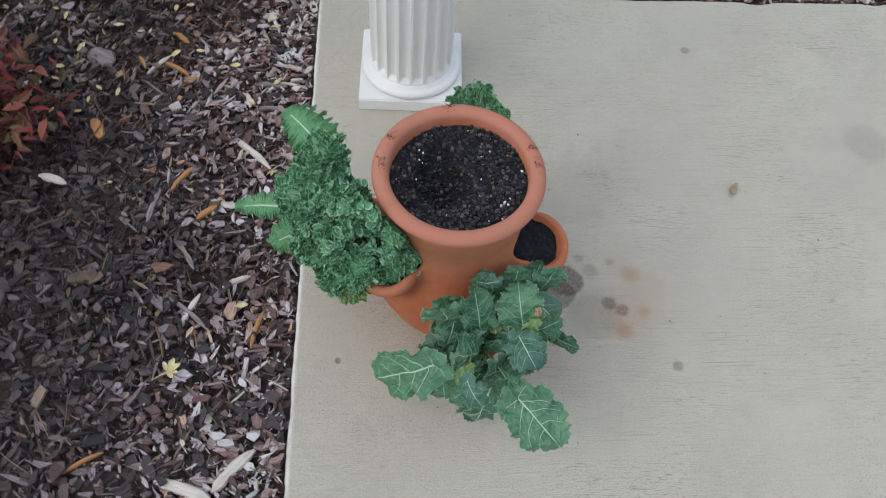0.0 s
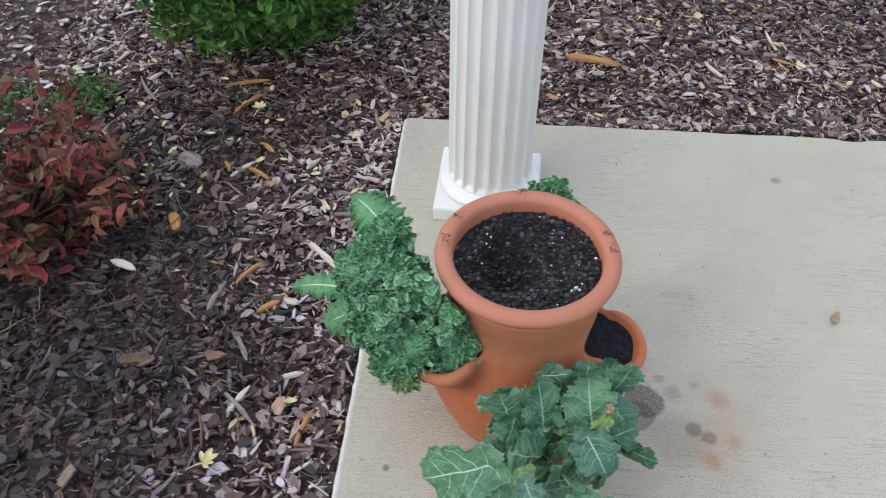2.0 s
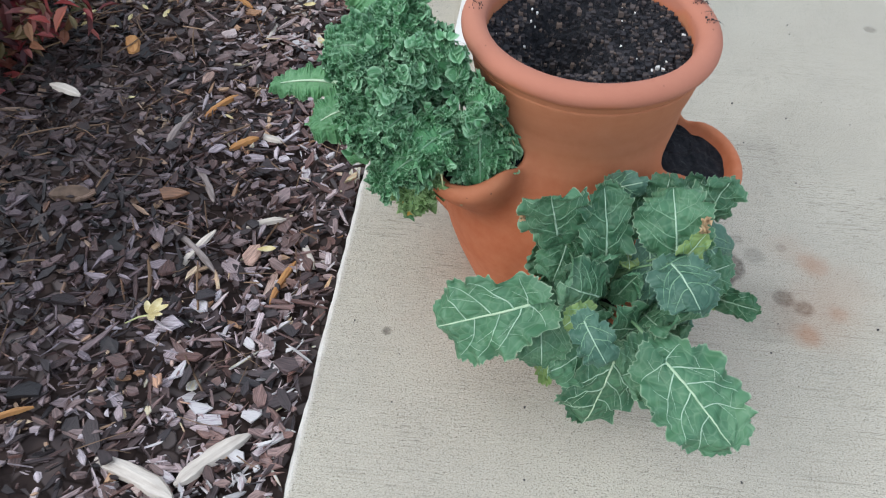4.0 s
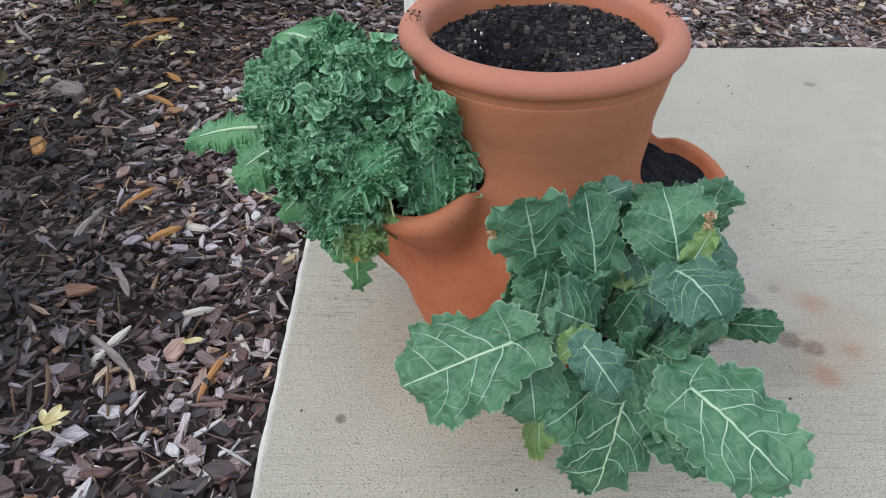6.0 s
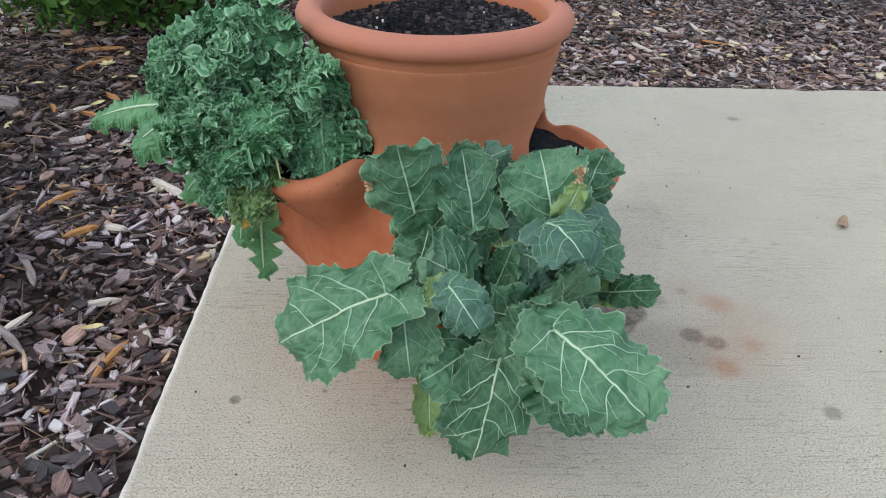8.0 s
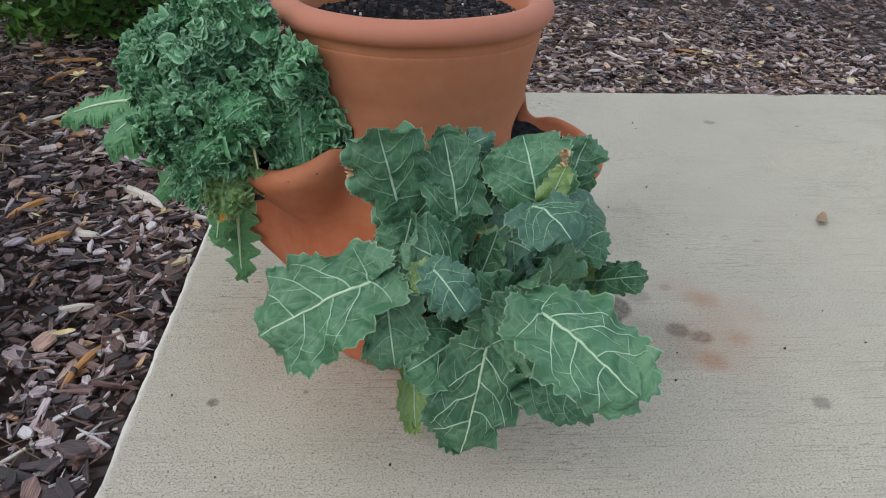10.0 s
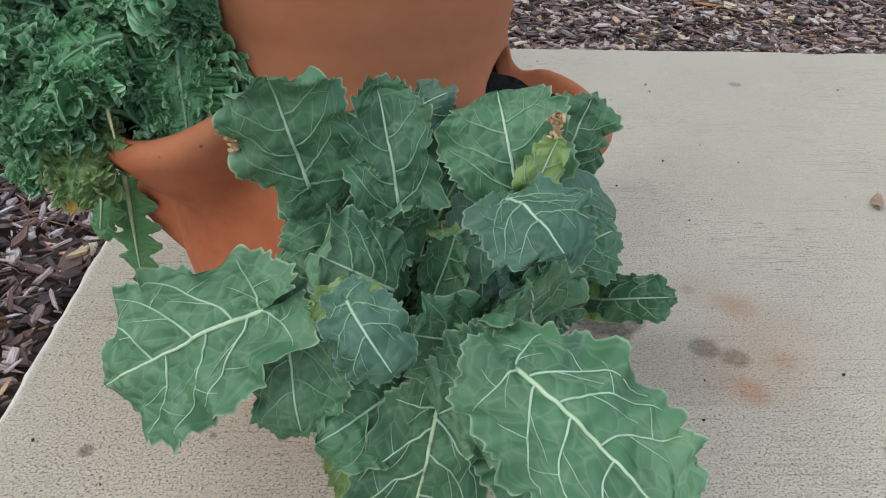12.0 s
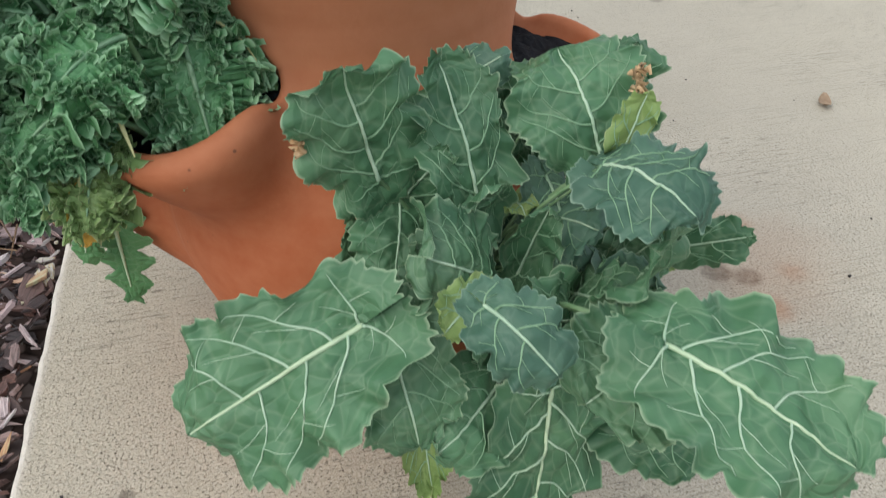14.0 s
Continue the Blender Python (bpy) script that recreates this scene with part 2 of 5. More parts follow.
def make_leaf(name, dark, light, pale, cell=95.0, net=0.09, rough=0.5, bumps=0.45, rim=0.65, edging=0.965):
    """A fleshy brassica leaf: mottled green with a net of fine pale veins and a thin pale margin."""
    k = Mat(name, rough, 0.4)
    c = k.ramp(k.noise(26, 4), (0.3, dark), (0.72, light))
    c = k.mix(k.math("MULTIPLY", k.piece(), 0.35), c, tuple(x * 1.35 for x in light))
    edge = k.voronoi(cell, "DISTANCE_TO_EDGE", "UV")
    c = k.mix(k.ramp(edge, (0.0, net), (0.06, 0.0)), c, pale)
    coarse = k.voronoi(cell * 0.5, "DISTANCE_TO_EDGE", "UV")
    c = k.mix(k.ramp(coarse, (0.0, net * 0.9), (0.05, 0.0)), c, pale)
    c = k.mix(k.ramp(k.noise(14, 4), (0.48, 0.0), (0.75, 0.26)), c, tuple(0.5 * (x + y) for x, y in zip(light, pale)))
    uv = k.n.new("ShaderNodeUVMap")
    uv.uv_map = "margin"
    xyz = k.n.new("ShaderNodeSeparateXYZ")
    k.l.new(uv.outputs["UV"], xyz.inputs["Vector"])
    c = k.mix(k.ramp(xyz.outputs["X"], (edging, 0.0), (1.0, rim)), c, pale)
    k.color(c)
    k.bump(k.ramp(edge, (0.0, 0.0), (0.3, 1.0)), bumps, 0.002)
    k.bump(k.ramp(coarse, (0.0, 0.0), (0.35, 1.0)), bumps * 0.8, 0.003)
    k.bump(k.noise(300, 3), 0.15, 0.001)
    k.thin(0.14, c)
    return k.m


def make_plain(name, a, b, scale=40, rough=0.7, thin=0.0, island=False):
    k = Mat(name, rough, 0.3)
    c = k.ramp(k.noise(scale, 4), (0.3, a), (0.7, b))
    if island:
        c = k.mix(0.6, c, k.ramp(k.island(), (0.0, a), (1.0, b)))
    k.color(c)
    k.bump(k.noise(scale * 4, 3), 0.2, 0.002)
    if thin:
        k.thin(thin, c)
    return k.m


def make_foliage(name, *stops):
    k = Mat(name, 0.5, 0.4)
    c = k.mix(0.35, k.ramp(k.island(), *stops), k.ramp(k.noise(6, 3), (0.3, stops[0][1]), (0.7, stops[-1][1])))
    k.color(c)
    k.thin(0.2, c)
    return k.m


CONCRETE, TERRACOTTA, SOIL, CRUMB, PAINT, GROUND, BARK = make_concrete(), make_terracotta(), make_soil(), make_crumb(), make_paint(), make_ground(), make_bark()
COLLARD = make_leaf("collard_leaf", (0.024, 0.090, 0.042), (0.088, 0.212, 0.106), (0.42, 0.54, 0.36), net=0.12)
COLLARD_BLUE = make_leaf("collard_leaf_bluish", (0.030, 0.092, 0.058), (0.084, 0.182, 0.122), (0.30, 0.43, 0.32), net=0.08)
COLLARD_YELLOW = make_leaf("collard_leaf_yellowing", (0.13, 0.23, 0.065), (0.25, 0.36, 0.12), (0.46, 0.50, 0.26))
KALE = make_leaf("kale_leaf", (0.036, 0.135, 0.054), (0.100, 0.285, 0.115), (0.46, 0.70, 0.46), cell=170, net=0.08, bumps=0.4, rim=0.62, edging=0.82)
KALE_FRESH = make_leaf("kale_leaf_fresh", (0.050, 0.165, 0.060), (0.115, 0.290, 0.115), (0.36, 0.54, 0.33), cell=110, net=0.12)
KALE_YELLOW = make_leaf("kale_leaf_yellowing", (0.10, 0.21, 0.07), (0.24, 0.37, 0.13), (0.52, 0.58, 0.34), cell=150, net=0.1, rim=0.8)
VEIN = make_plain("leaf_vein", (0.38, 0.52, 0.33), (0.54, 0.66, 0.46), 60, 0.5)
FINE_VEIN = make_plain("leaf_side_vein", (0.30, 0.46, 0.32), (0.46, 0.60, 0.44), 60, 0.5)
FAINT_VEIN = make_plain("leaf_faint_vein", (0.15, 0.29, 0.17), (0.25, 0.40, 0.25), 60, 0.5)
STALK = make_plain("leaf_stalk", (0.13, 0.26, 0.12), (0.26, 0.40, 0.22), 60, 0.5)
STEM_YELLOW = make_plain("yellowed_stem", (0.44, 0.44, 0.18), (0.60, 0.60, 0.32), 50, 0.55)
YELLOW_DEAD = make_plain("withered_yellow_leaf", (0.50, 0.24, 0.04), (0.62, 0.42, 0.08), 70, 0.6, 0.15)
DRY = make_plain("dry_leaf_edge", (0.38, 0.22, 0.10), (0.62, 0.46, 0.28), 90, 0.8)
TWIG_LEAF = make_plain("dry_brown_leaf", (0.20, 0.13, 0.08), (0.38, 0.28, 0.19), 90, 0.8)
PERLITE = make_plain("perlite", (0.62, 0.60, 0.55), (0.85, 0.84, 0.80), 200, 0.8)
YELLOW_LEAF = make_plain("yellow_fallen_leaf", (0.50, 0.38, 0.13), (0.72, 0.64, 0.38), 90, 0.6, 0.15)
PALE_WOOD = make_wood("pale_split_wood", (0.42, 0.36, 0.30), (0.66, 0.60, 0.52))
ORANGE_WOOD = make_wood("orange_split_wood", (0.30, 0.13, 0.045), (0.48, 0.25, 0.09))
GREY_WOOD = make_wood("grey_bark", (0.12, 0.095, 0.085), (0.30, 0.25, 0.23))
STRAW = make_plain("pine_straw", (0.06, 0.035, 0.022), (0.24, 0.15, 0.085), 20, 0.6, island=True)
TWIG = make_plain("twig_bark", (0.06, 0.04, 0.028), (0.15, 0.10, 0.07), 50, 0.8)
BOX_GREEN = make_foliage("evergreen_shrub_leaf", (0.0, (0.014, 0.055, 0.010)), (0.5, (0.042, 0.140, 0.020)), (0.85, (0.095, 0.245, 0.035)), (1.0, (0.19, 0.34, 0.06)))
RED_LEAF = make_foliage("red_shrub_leaf", (0.0, (0.020, 0.006, 0.008)), (0.18, (0.10, 0.010, 0.016)), (0.36, (0.27, 0.022, 0.034)), (0.50, (0.085, 0.075, 0.022)), (0.74, (0.060, 0.105, 0.028)), (0.86, (0.14, 0.090, 0.030)), (0.93, (0.42, 0.030, 0.045)), (1.0, (0.40, 0.14, 0.10)))
WEED = make_foliage("weed_leaf", (0.0, (0.035, 0.10, 0.025)), (1.0, (0.11, 0.24, 0.06)))


# ---- building helpers ----
def mesh_from(name, verts, faces, mat, smooth=True, uvs=None, margin=None):
    me = bpy.data.meshes.new(name)
    me.from_pydata(verts.tolist() if isinstance(verts, np.ndarray) else [tuple(v) for v in verts], [], faces if isinstance(faces[0], tuple) else [tuple(f) for f in faces])
    me.materials.append(mat)
    if smooth:
        me.polygons.foreach_set("use_smooth", [True] * len(me.polygons))
    if uvs is not None:
        layer = me.uv_layers.new(name="UVMap")
        idx = np.empty(len(me.loops), dtype=np.int32)
        me.loops.foreach_get("vertex_index", idx)
        layer.data.foreach_set("uv", np.asarray(uvs, dtype=np.float32)[idx].ravel())
    if margin is not None:
        layer = me.uv_layers.new(name="margin")
        layer.data.foreach_set("uv", np.asarray(margin, dtype=np.float32)[idx].ravel())
    me.update()
    return me


def part(name, me, parent=None, label=""):
    """Links a mesh as one object under a thing or a part."""
    ob = new(name, me)
    if parent is not None:
        ob.parent = parent
    return tagged(ob, label)


def empty_at(name, loc):
    ob = new(name)
    ob.location = loc
    ob.empty_display_size = 0.05
    return ob


def grid_faces(nu, nv, wrap=False):
    out = []
    for i in range(nu - 1):
        for j in range(nv if wrap else nv - 1):
            a, b = i * nv + j, i * nv + (j + 1) % nv
            out.append((a, b, b + nv, a + nv))
    return out


def tube(points, radii, sides=6):
    """Vertices and faces of a round tapered tube along the points."""
    pts = [Vector(p) for p in points]
    verts, faces = [], []
    ref = Vector((0.13, 0.31, 0.94))
    for i, p in enumerate(pts):
        d = (pts[min(i + 1, len(pts) - 1)] - pts[max(i - 1, 0)]).normalized()
        a = d.cross(ref).normalized()
        b = d.cross(a)
        for j in range(sides):
            q = 2 * math.pi * j / sides
            verts.append(p + float(radii[i]) * (math.cos(q) * a + math.sin(q) * b))
    faces = grid_faces(len(pts), sides, True)
    faces.append(tuple(range(sides)))
    faces.append(tuple(reversed(range(len(verts) - sides, len(verts)))))
    return verts, faces


def merged(pieces):
    verts, faces = [], []
    for v, f in pieces:
        o = len(verts)
        verts += list(v)
        faces += [tuple(i + o for i in q) for q in f]
    return verts, faces


def lathe(profile, n=96, shape=None):
    """A surface of revolution about z; shape(r, z, angle) may change the radius."""
    verts = []
    for r, z in profile:
        for j in range(n):
            q = 2 * math.pi * j / n
            rr = shape(r, z, q) if shape else r
            verts.append((rr * math.cos(q), rr * math.sin(q), z))
    return verts, grid_faces(len(profile), n, True)


def smooth_profile(points, n):
    """A Catmull-Rom curve through the points."""
    p = [points[0]] + list(points) + [points[-1]]
    out = []
    for i in range(1, len(p) - 2):
        for j in range(n):
            t = j / n
            out.append(tuple(0.5 * (2 * b + (c - a) * t + (2 * a - 5 * b + 4 * c - d) * t * t + (3 * b - a - 3 * c + d) * t ** 3)
                             for a, b, c, d in zip(p[i - 1], p[i], p[i + 1], p[i + 2])))
    out.append(tuple(points[-1]))
    return out


def smoothstep(a, b, x):
    t = min(1.0, max(0.0, (x - a) / (b - a)))
    return t * t * (3 - 2 * t)


# ---- the setting ----
def bed_height(x, y):
    """Top of the mulch bed: flush with the slab at its edge, mounded up away from it."""
    h = 0.012 * noise.noise(Vector((x * 2.3, y * 2.3, 0.4))) + 0.006 * noise.noise(Vector((x * 7, y * 7, 3.1)))
    h += -0.012 + 0.040 * smoothstep(0.05, 0.45, -x) if y < 0 or x < 0 else -0.024
    d = max(-x if x < 0 else 0.0, y if y > 0 else 0.0)
    return h * smoothstep(-0.05, 0.12, d) - 0.006 * (1 - smoothstep(0.0, 0.16, d))


def build_ground():
    xs = np.concatenate([[-600, -120, -30, -10, -5, -3], np.linspace(-2.2, 2.6, 97), [3.5, 6, 12, 30, 120, 600]])
    ys = np.concatenate([[-600, -120, -30, -10, -5, -3], np.linspace(-2.2, 2.2, 89), [3.5, 6, 12, 30, 120, 600]])
    verts = []
    for y in ys:
        for x in xs:
            under = x > 0.05 and y < -0.05
            verts.append((x, y, -0.09 if under else bed_height(max(-3, min(3, x)), max(-3, min(3, y))) - 0.008))
    ob = new("ground", mesh_from("ground", verts, grid_faces(len(ys), len(xs)), GROUND))
    tagged(ob, "dark damp earth under a bed of shredded bark", "ground", kind="structure")


def build_slab():
    """The porch slab, with a rounded corner and a worn, uneven arris along its free edges."""
    r, x1, y1 = 0.018, 6.0, -6.0
    rim = [(0.0, y) for y in np.linspace(y1, -r, 420)]
    rim += [(r - r * math.cos(q), -r + r * math.sin(q)) for q in np.linspace(0.15, math.pi / 2 - 0.15, 5)]
    rim += [(x, 0.0) for x in np.linspace(r, x1, 420)]
    verts, faces = [], []
    n = len(rim)
    for level, (inset, z) in enumerate(((0.0, -0.12), (0.0, -0.009), (0.002, -0.003), (0.007, 0.0))):
        for i, (x, y) in enumerate(rim):
            wob = 0.0034 * noise.noise(Vector((x * 14, y * 14, 1.0))) + 0.0020 * noise.noise(Vector((x * 55, y * 55, 2.0)))
            chip = 0.010 * max(0.0, noise.noise(Vector((x * 11, y * 11, 7.7))) - 0.25) if level else 0.0
            cx, cy = (1.0, 0.0) if y < -r and x < r else ((0.0, -1.0) if x > r else (0.7, -0.7))
            k = inset + wob + chip * (2 if level > 1 else 1)
            verts.append((x + cx * k, y + cy * k, z if level < 2 else z))
    for a in range(3):
        for i in range(n - 1):
            faces.append((a * n + i, a * n + i + 1, (a + 1) * n + i + 1, (a + 1) * n + i))
    verts.append((x1, y1, 0.0))
    faces.append(tuple(list(range(3 * n, 4 * n)) + [len(verts) - 1])[::-1])
    me = mesh_from("porch_slab", verts, faces, CONCRETE, smooth=False)
    bm = bmesh.new()
    bm.from_mesh(me)
    bmesh.ops.recalc_face_normals(bm, faces=bm.faces)
    if max(bm.faces, key=lambda f: len(f.verts)).normal.z < 0:
        bmesh.ops.reverse_faces(bm, faces=bm.faces)
    bm.to_mesh(me)
    bm.free()
    tagged(new("porch_slab", me), "pale grey broom-finished concrete slab with rusty and damp stains", "slab", kind="structure")


def build_column():
    cx, cy = 0.2308, -0.2777
    col = tagged(empty_at("column", (cx, cy, 0.0)), "white painted fluted porch column on a square plinth", "column")
    bm = bmesh.new()
    bmesh.ops.create_cube(bm, size=1.0)
    for v in bm.verts:
        v.co = Vector((v.co.x * 0.235, v.co.y * 0.228, (v.co.z + 0.5) * 0.034))
    bmesh.ops.bevel(bm, geom=list(bm.edges), offset=0.0025, segments=2, affect="EDGES")
    me = bpy.data.meshes.new("plinth")
    bm.to_mesh(me)
    bm.free()
    me.materials.append(PAINT)
    part("plinth", me, col, "square white plinth")
    ring = [(0.060, 0.034)] + [(0.103 + 0.011 * math.cos(q), 0.044 + 0.011 * math.sin(q)) for q in np.linspace(-1.3, 1.4, 12)] + [(0.1, 0.057), (0.0985, 0.062), (0.07, 0.0625)]
    v, f = lathe(ring, 96)
    part("base_ring", mesh_from("base_ring", v, f, PAINT), col, "rounded base moulding")
    flutes, per = 20, 12

    def fluted(r, z, q):
        # concave flutes between narrow flat fillets, scalloped at the foot
        u = (q / (2 * math.pi) * flutes) % 1.0
        d = abs(u - 0.5) / 0.40
        if d >= 1 or z < 0.0645:
            return r
        return r - 0.0105 * math.sqrt(max(0.0, 1 - d * d)) * smoothstep(0.064, 0.078, z)

    prof = [(0.094, 0.060), (0.094, 0.064)] + [(0.094, 0.064 + 0.016 * i / 6) for i in range(1, 7)] + [(0.094 - 0.008 * (z / 2.4) ** 2, z) for z in np.linspace(0.2, 2.4, 14)]
    v, f = lathe(prof, flutes * per, fluted)
    f.append(tuple(range(len(v) - flutes * per, len(v))))
    part("shaft", mesh_from("shaft", v, f, PAINT, smooth=False), col, "fluted shaft")
    col.rotation_euler = (0, 0, radians(-2))


build_ground()
build_slab()
build_column()

# ---- the strawberry pot ----
POT = Vector((0.295, -0.853, 0.0))
# each pocket: its bearing, the radius and height of its mouth's middle
POCKETS = [(-19, 0.160, 0.252), (-141, 0.160, 0.268), (100, 0.156, 0.248), (-80, 0.176, 0.150), (160, 0.176, 0.150)]
WALL = [(0.0, 0.112), (0.02, 0.119), (0.05, 0.130), (0.08, 0.140), (0.12, 0.150), (0.16, 0.151), (0.20, 0.142), (0.24, 0.128), (0.28, 0.1175), (0.305, 0.118), (0.33, 0.1235), (0.36, 0.1295)]
WALL = smooth_profile(WALL, 8)


def on_pot(deg, r, z):
    return POT + Vector((r * math.cos(radians(deg)), r * math.sin(radians(deg)), z))


def soft_min(a, b, k):
    h = np.clip(0.5 + 0.5 * (b - a) / k, 0, 1)
    return b + (a - b) * h - k * h * (1 - h)


def soft_max(a, b, k):
    return -soft_min(-a, -b, k)


def surface_net(d, origin, step):
    """A quad mesh on the zero level of the field d."""
    inside = d < 0
    shape = np.array(d.shape) - 1
    total = np.zeros(tuple(shape), dtype=np.int8)
    corners = [(i, j, k) for i in (0, 1) for j in (0, 1) for k in (0, 1)]
    cut = lambda a, c: a[c[0]:c[0] + shape[0], c[1]:c[1] + shape[1], c[2]:c[2] + shape[2]]
    for c in corners:
        total += cut(inside, c)
    active = (total > 0) & (total < 8)
    cells = np.argwhere(active)
    index = -np.ones(tuple(shape), dtype=np.int64)
    index[active] = np.arange(len(cells))
    acc, cnt = np.zeros((len(cells), 3)), np.zeros(len(cells))
    for c in corners:
        for ax in range(3):
            if c[ax]:
                continue
            e = list(c)
            e[ax] = 1
            a = d[cells[:, 0] + c[0], cells[:, 1] + c[1], cells[:, 2] + c[2]]
            b = d[cells[:, 0] + e[0], cells[:, 1] + e[1], cells[:, 2] + e[2]]
            m = (a < 0) != (b < 0)
            t = a[m] / (a[m] - b[m])
            p = np.tile(np.array(c, float), (m.sum(), 1))
            p[:, ax] += t
            acc[m] += p
            cnt[m] += 1
    verts = (cells + acc / cnt[:, None]) * step + np.array(origin)
    faces = []
    for ax in range(3):
        lo, hi = [slice(1, -1)] * 3, [slice(1, -1)] * 3
        lo[ax], hi[ax] = slice(0, -1), slice(1, None)
        a, b = inside[tuple(lo)], inside[tuple(hi)]
        u, v = [(1, 2), (2, 0), (0, 1)][ax]
        for flip, m in ((False, a & ~b), (True, ~a & b)):
            e = np.argwhere(m)
            e = e + np.array([0 if q == ax else 1 for q in range(3)])
            du, dv = np.eye(3, dtype=int)[u], np.eye(3, dtype=int)[v]
            quad = [index[tuple((e + o).T)] for o in (-du - dv, -dv, 0 * du, -du)]
            quad = np.stack(quad if not flip else quad[::-1], 1)
            faces.append(quad)
    return verts, np.concatenate(faces)


def build_pot():
    pot = tagged(empty_at("strawberry_pot", POT), "terracotta strawberry pot with flared planting pockets on concrete", "planter pot")
    step = 0.0028
    gx = np.arange(-0.245, 0.2451, step)
    gz = np.arange(-0.0075, 0.365, step)
    X, Y, Z = np.meshgrid(gx, gx, gz, indexing="ij")
    rho = np.hypot(X, Y)
    wall = np.interp(Z, [a for a, b in WALL], [b for a, b in WALL])
    body = np.maximum(soft_max(rho - wall, -Z, 0.008), Z - 0.357)
    field = body
    holes = np.maximum(np.maximum(rho - (wall - 0.013), 0.02 - Z), Z - 10)
    for deg, r0, z0 in POCKETS:
        q = radians(deg)
        R, T = X * math.cos(q) + Y * math.sin(q) - r0, -X * math.sin(q) + Y * math.cos(q)
        lean = radians(23)
        # along the cup's own axis (w, up and outwards) and across it
        w = (Z - z0) * math.cos(lean) + R * math.sin(lean)
        a = R * math.cos(lean) - (Z - z0) * math.sin(lean)
        depth = np.clip(-w, 0, 0.2)
        back = 0.20 * depth
        ra, rt = 0.0560 - 0.10 * depth - 1.0 * depth ** 2, 0.063 - 0.06 * depth - 1.2 * depth ** 2
        e = np.hypot((a + back) / np.maximum(ra, 0.004), T / np.maximum(rt, 0.004)) - 1
        cup = e * np.minimum(np.maximum(ra, 0.004), np.maximum(rt, 0.004))
        cup = soft_max(soft_max(cup, w - 0.003, 0.022), -w - 0.125, 0.01)
        field = soft_min(field, cup, 0.022)
        inner = (np.hypot((a + back) / np.maximum(ra - 0.0205, 0.004), T / np.maximum(rt - 0.0195, 0.004)) - 1) * 0.03
        inner = np.maximum(inner, -w - 0.07)
        arch = (np.sqrt(((R + 0.028) / 0.050) ** 2 + (T / 0.047) ** 2 + ((Z - z0 - 0.002) / 0.030) ** 2) - 1) * 0.030
        holes = soft_min(holes, soft_min(inner, arch, 0.008), 0.004)
    field = soft_max(field, -holes, 0.007)
    verts, faces = surface_net(field, (gx[0], gx[0], gz[0]), step)
    # the flared pockets are told from the round wall by how far they stand out of it
    vr = np.hypot(verts[:, 0], verts[:, 1]) - np.interp(verts[:, 2], [a for a, b in WALL], [b for a, b in WALL])
    out = vr[faces].min(1) > 0.006
    mid = verts[faces].mean(1)
    bearing = np.degrees(np.arctan2(mid[:, 1], mid[:, 0]))
    owner = np.full(len(faces), -1)
    for i, (deg, r0, z0) in enumerate(POCKETS):
        near = np.abs((bearing - deg + 180) % 360 - 180) < 30
        owner[out & near] = i
    for i in range(-1, len(POCKETS)):
        f = faces[owner == i]
        if not len(f):
            continue
        used, inv = np.unique(f, return_inverse=True)
        name = "body" if i < 0 else "pocket"
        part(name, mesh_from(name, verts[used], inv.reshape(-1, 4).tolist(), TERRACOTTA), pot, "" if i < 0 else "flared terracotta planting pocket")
    rim = [(0.1250, 0.348), (0.1290, 0.3605)] + [(0.1258 + 0.0135 * math.cos(q), 0.3770 + 0.0120 * math.sin(q)) for q in np.linspace(-1.30, 3.05, 22)] + [(0.1110, 0.358), (0.109, 0.33), (0.104, 0.27)]
    v, f = lathe(rim, 160)
    v = [(x * (1 + 0.006 * noise.noise(Vector((x * 9, y * 9, 0)))), y * (1 + 0.006 * noise.noise(Vector((x * 9, y * 9, 0)))), z + 0.0012 * noise.noise(Vector((x * 12, y * 12, 3)))) for x, y, z in v]
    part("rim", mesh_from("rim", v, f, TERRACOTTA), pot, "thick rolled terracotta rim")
    # the earth in the pockets
    for deg, r0, z0 in POCKETS:
        sv = []
        for i in range(12):
            for j in range(40):
                q = 2 * math.pi * j / 40
                x, y = 0.052 * i / 11 * math.cos(q) - 0.020, 0.050 * i / 11 * math.sin(q)
                sv.append((r0 + x, y, z0 - 0.015 - 0.30 * x + 0.007 * noise.noise(Vector((x * 60 + deg, y * 60, 5))) + 0.004 * noise.noise(Vector((x * 160, y * 160 + deg, 2)))))
        s = part("pocket_soil", mesh_from("pocket_soil", sv, grid_faces(12, 40, True), SOIL), pot, "dark crumbly potting soil")
        s.rotation_euler = (0, 0, radians(deg))
    # earth in the mouth of the pot, hollowed a little off its middle
    rng = random.Random(11)

    def earth(x, y):
        d = math.hypot(x + 0.028, (y - 0.004) * 0.85)
        return 0.363 - 0.080 * math.exp(-(d / 0.046) ** 2) + (1 - 0.8 * smoothstep(0.085, 0.108, math.hypot(x, y))) * (0.011 * noise.noise(Vector((x * 30, y * 30, 0))) + 0.008 * noise.noise(Vector((x * 90, y * 90, 4))))

    sv = []
    for i in range(60):
        for j in range(170):
            q, r = 2 * math.pi * j / 170, 0.1108 * i / 59
            sv.append((r * math.cos(q), r * math.sin(q), earth(r * math.cos(q), r * math.sin(q))))
    soil = part("potting_soil", mesh_from("potting_soil", sv, grid_faces(60, 170, True), SOIL), None)
    soil.location = POT
    tagged(soil, "black crumbly potting soil with a hollow in the middle", "soil", kind="stuff")
    lumps = []
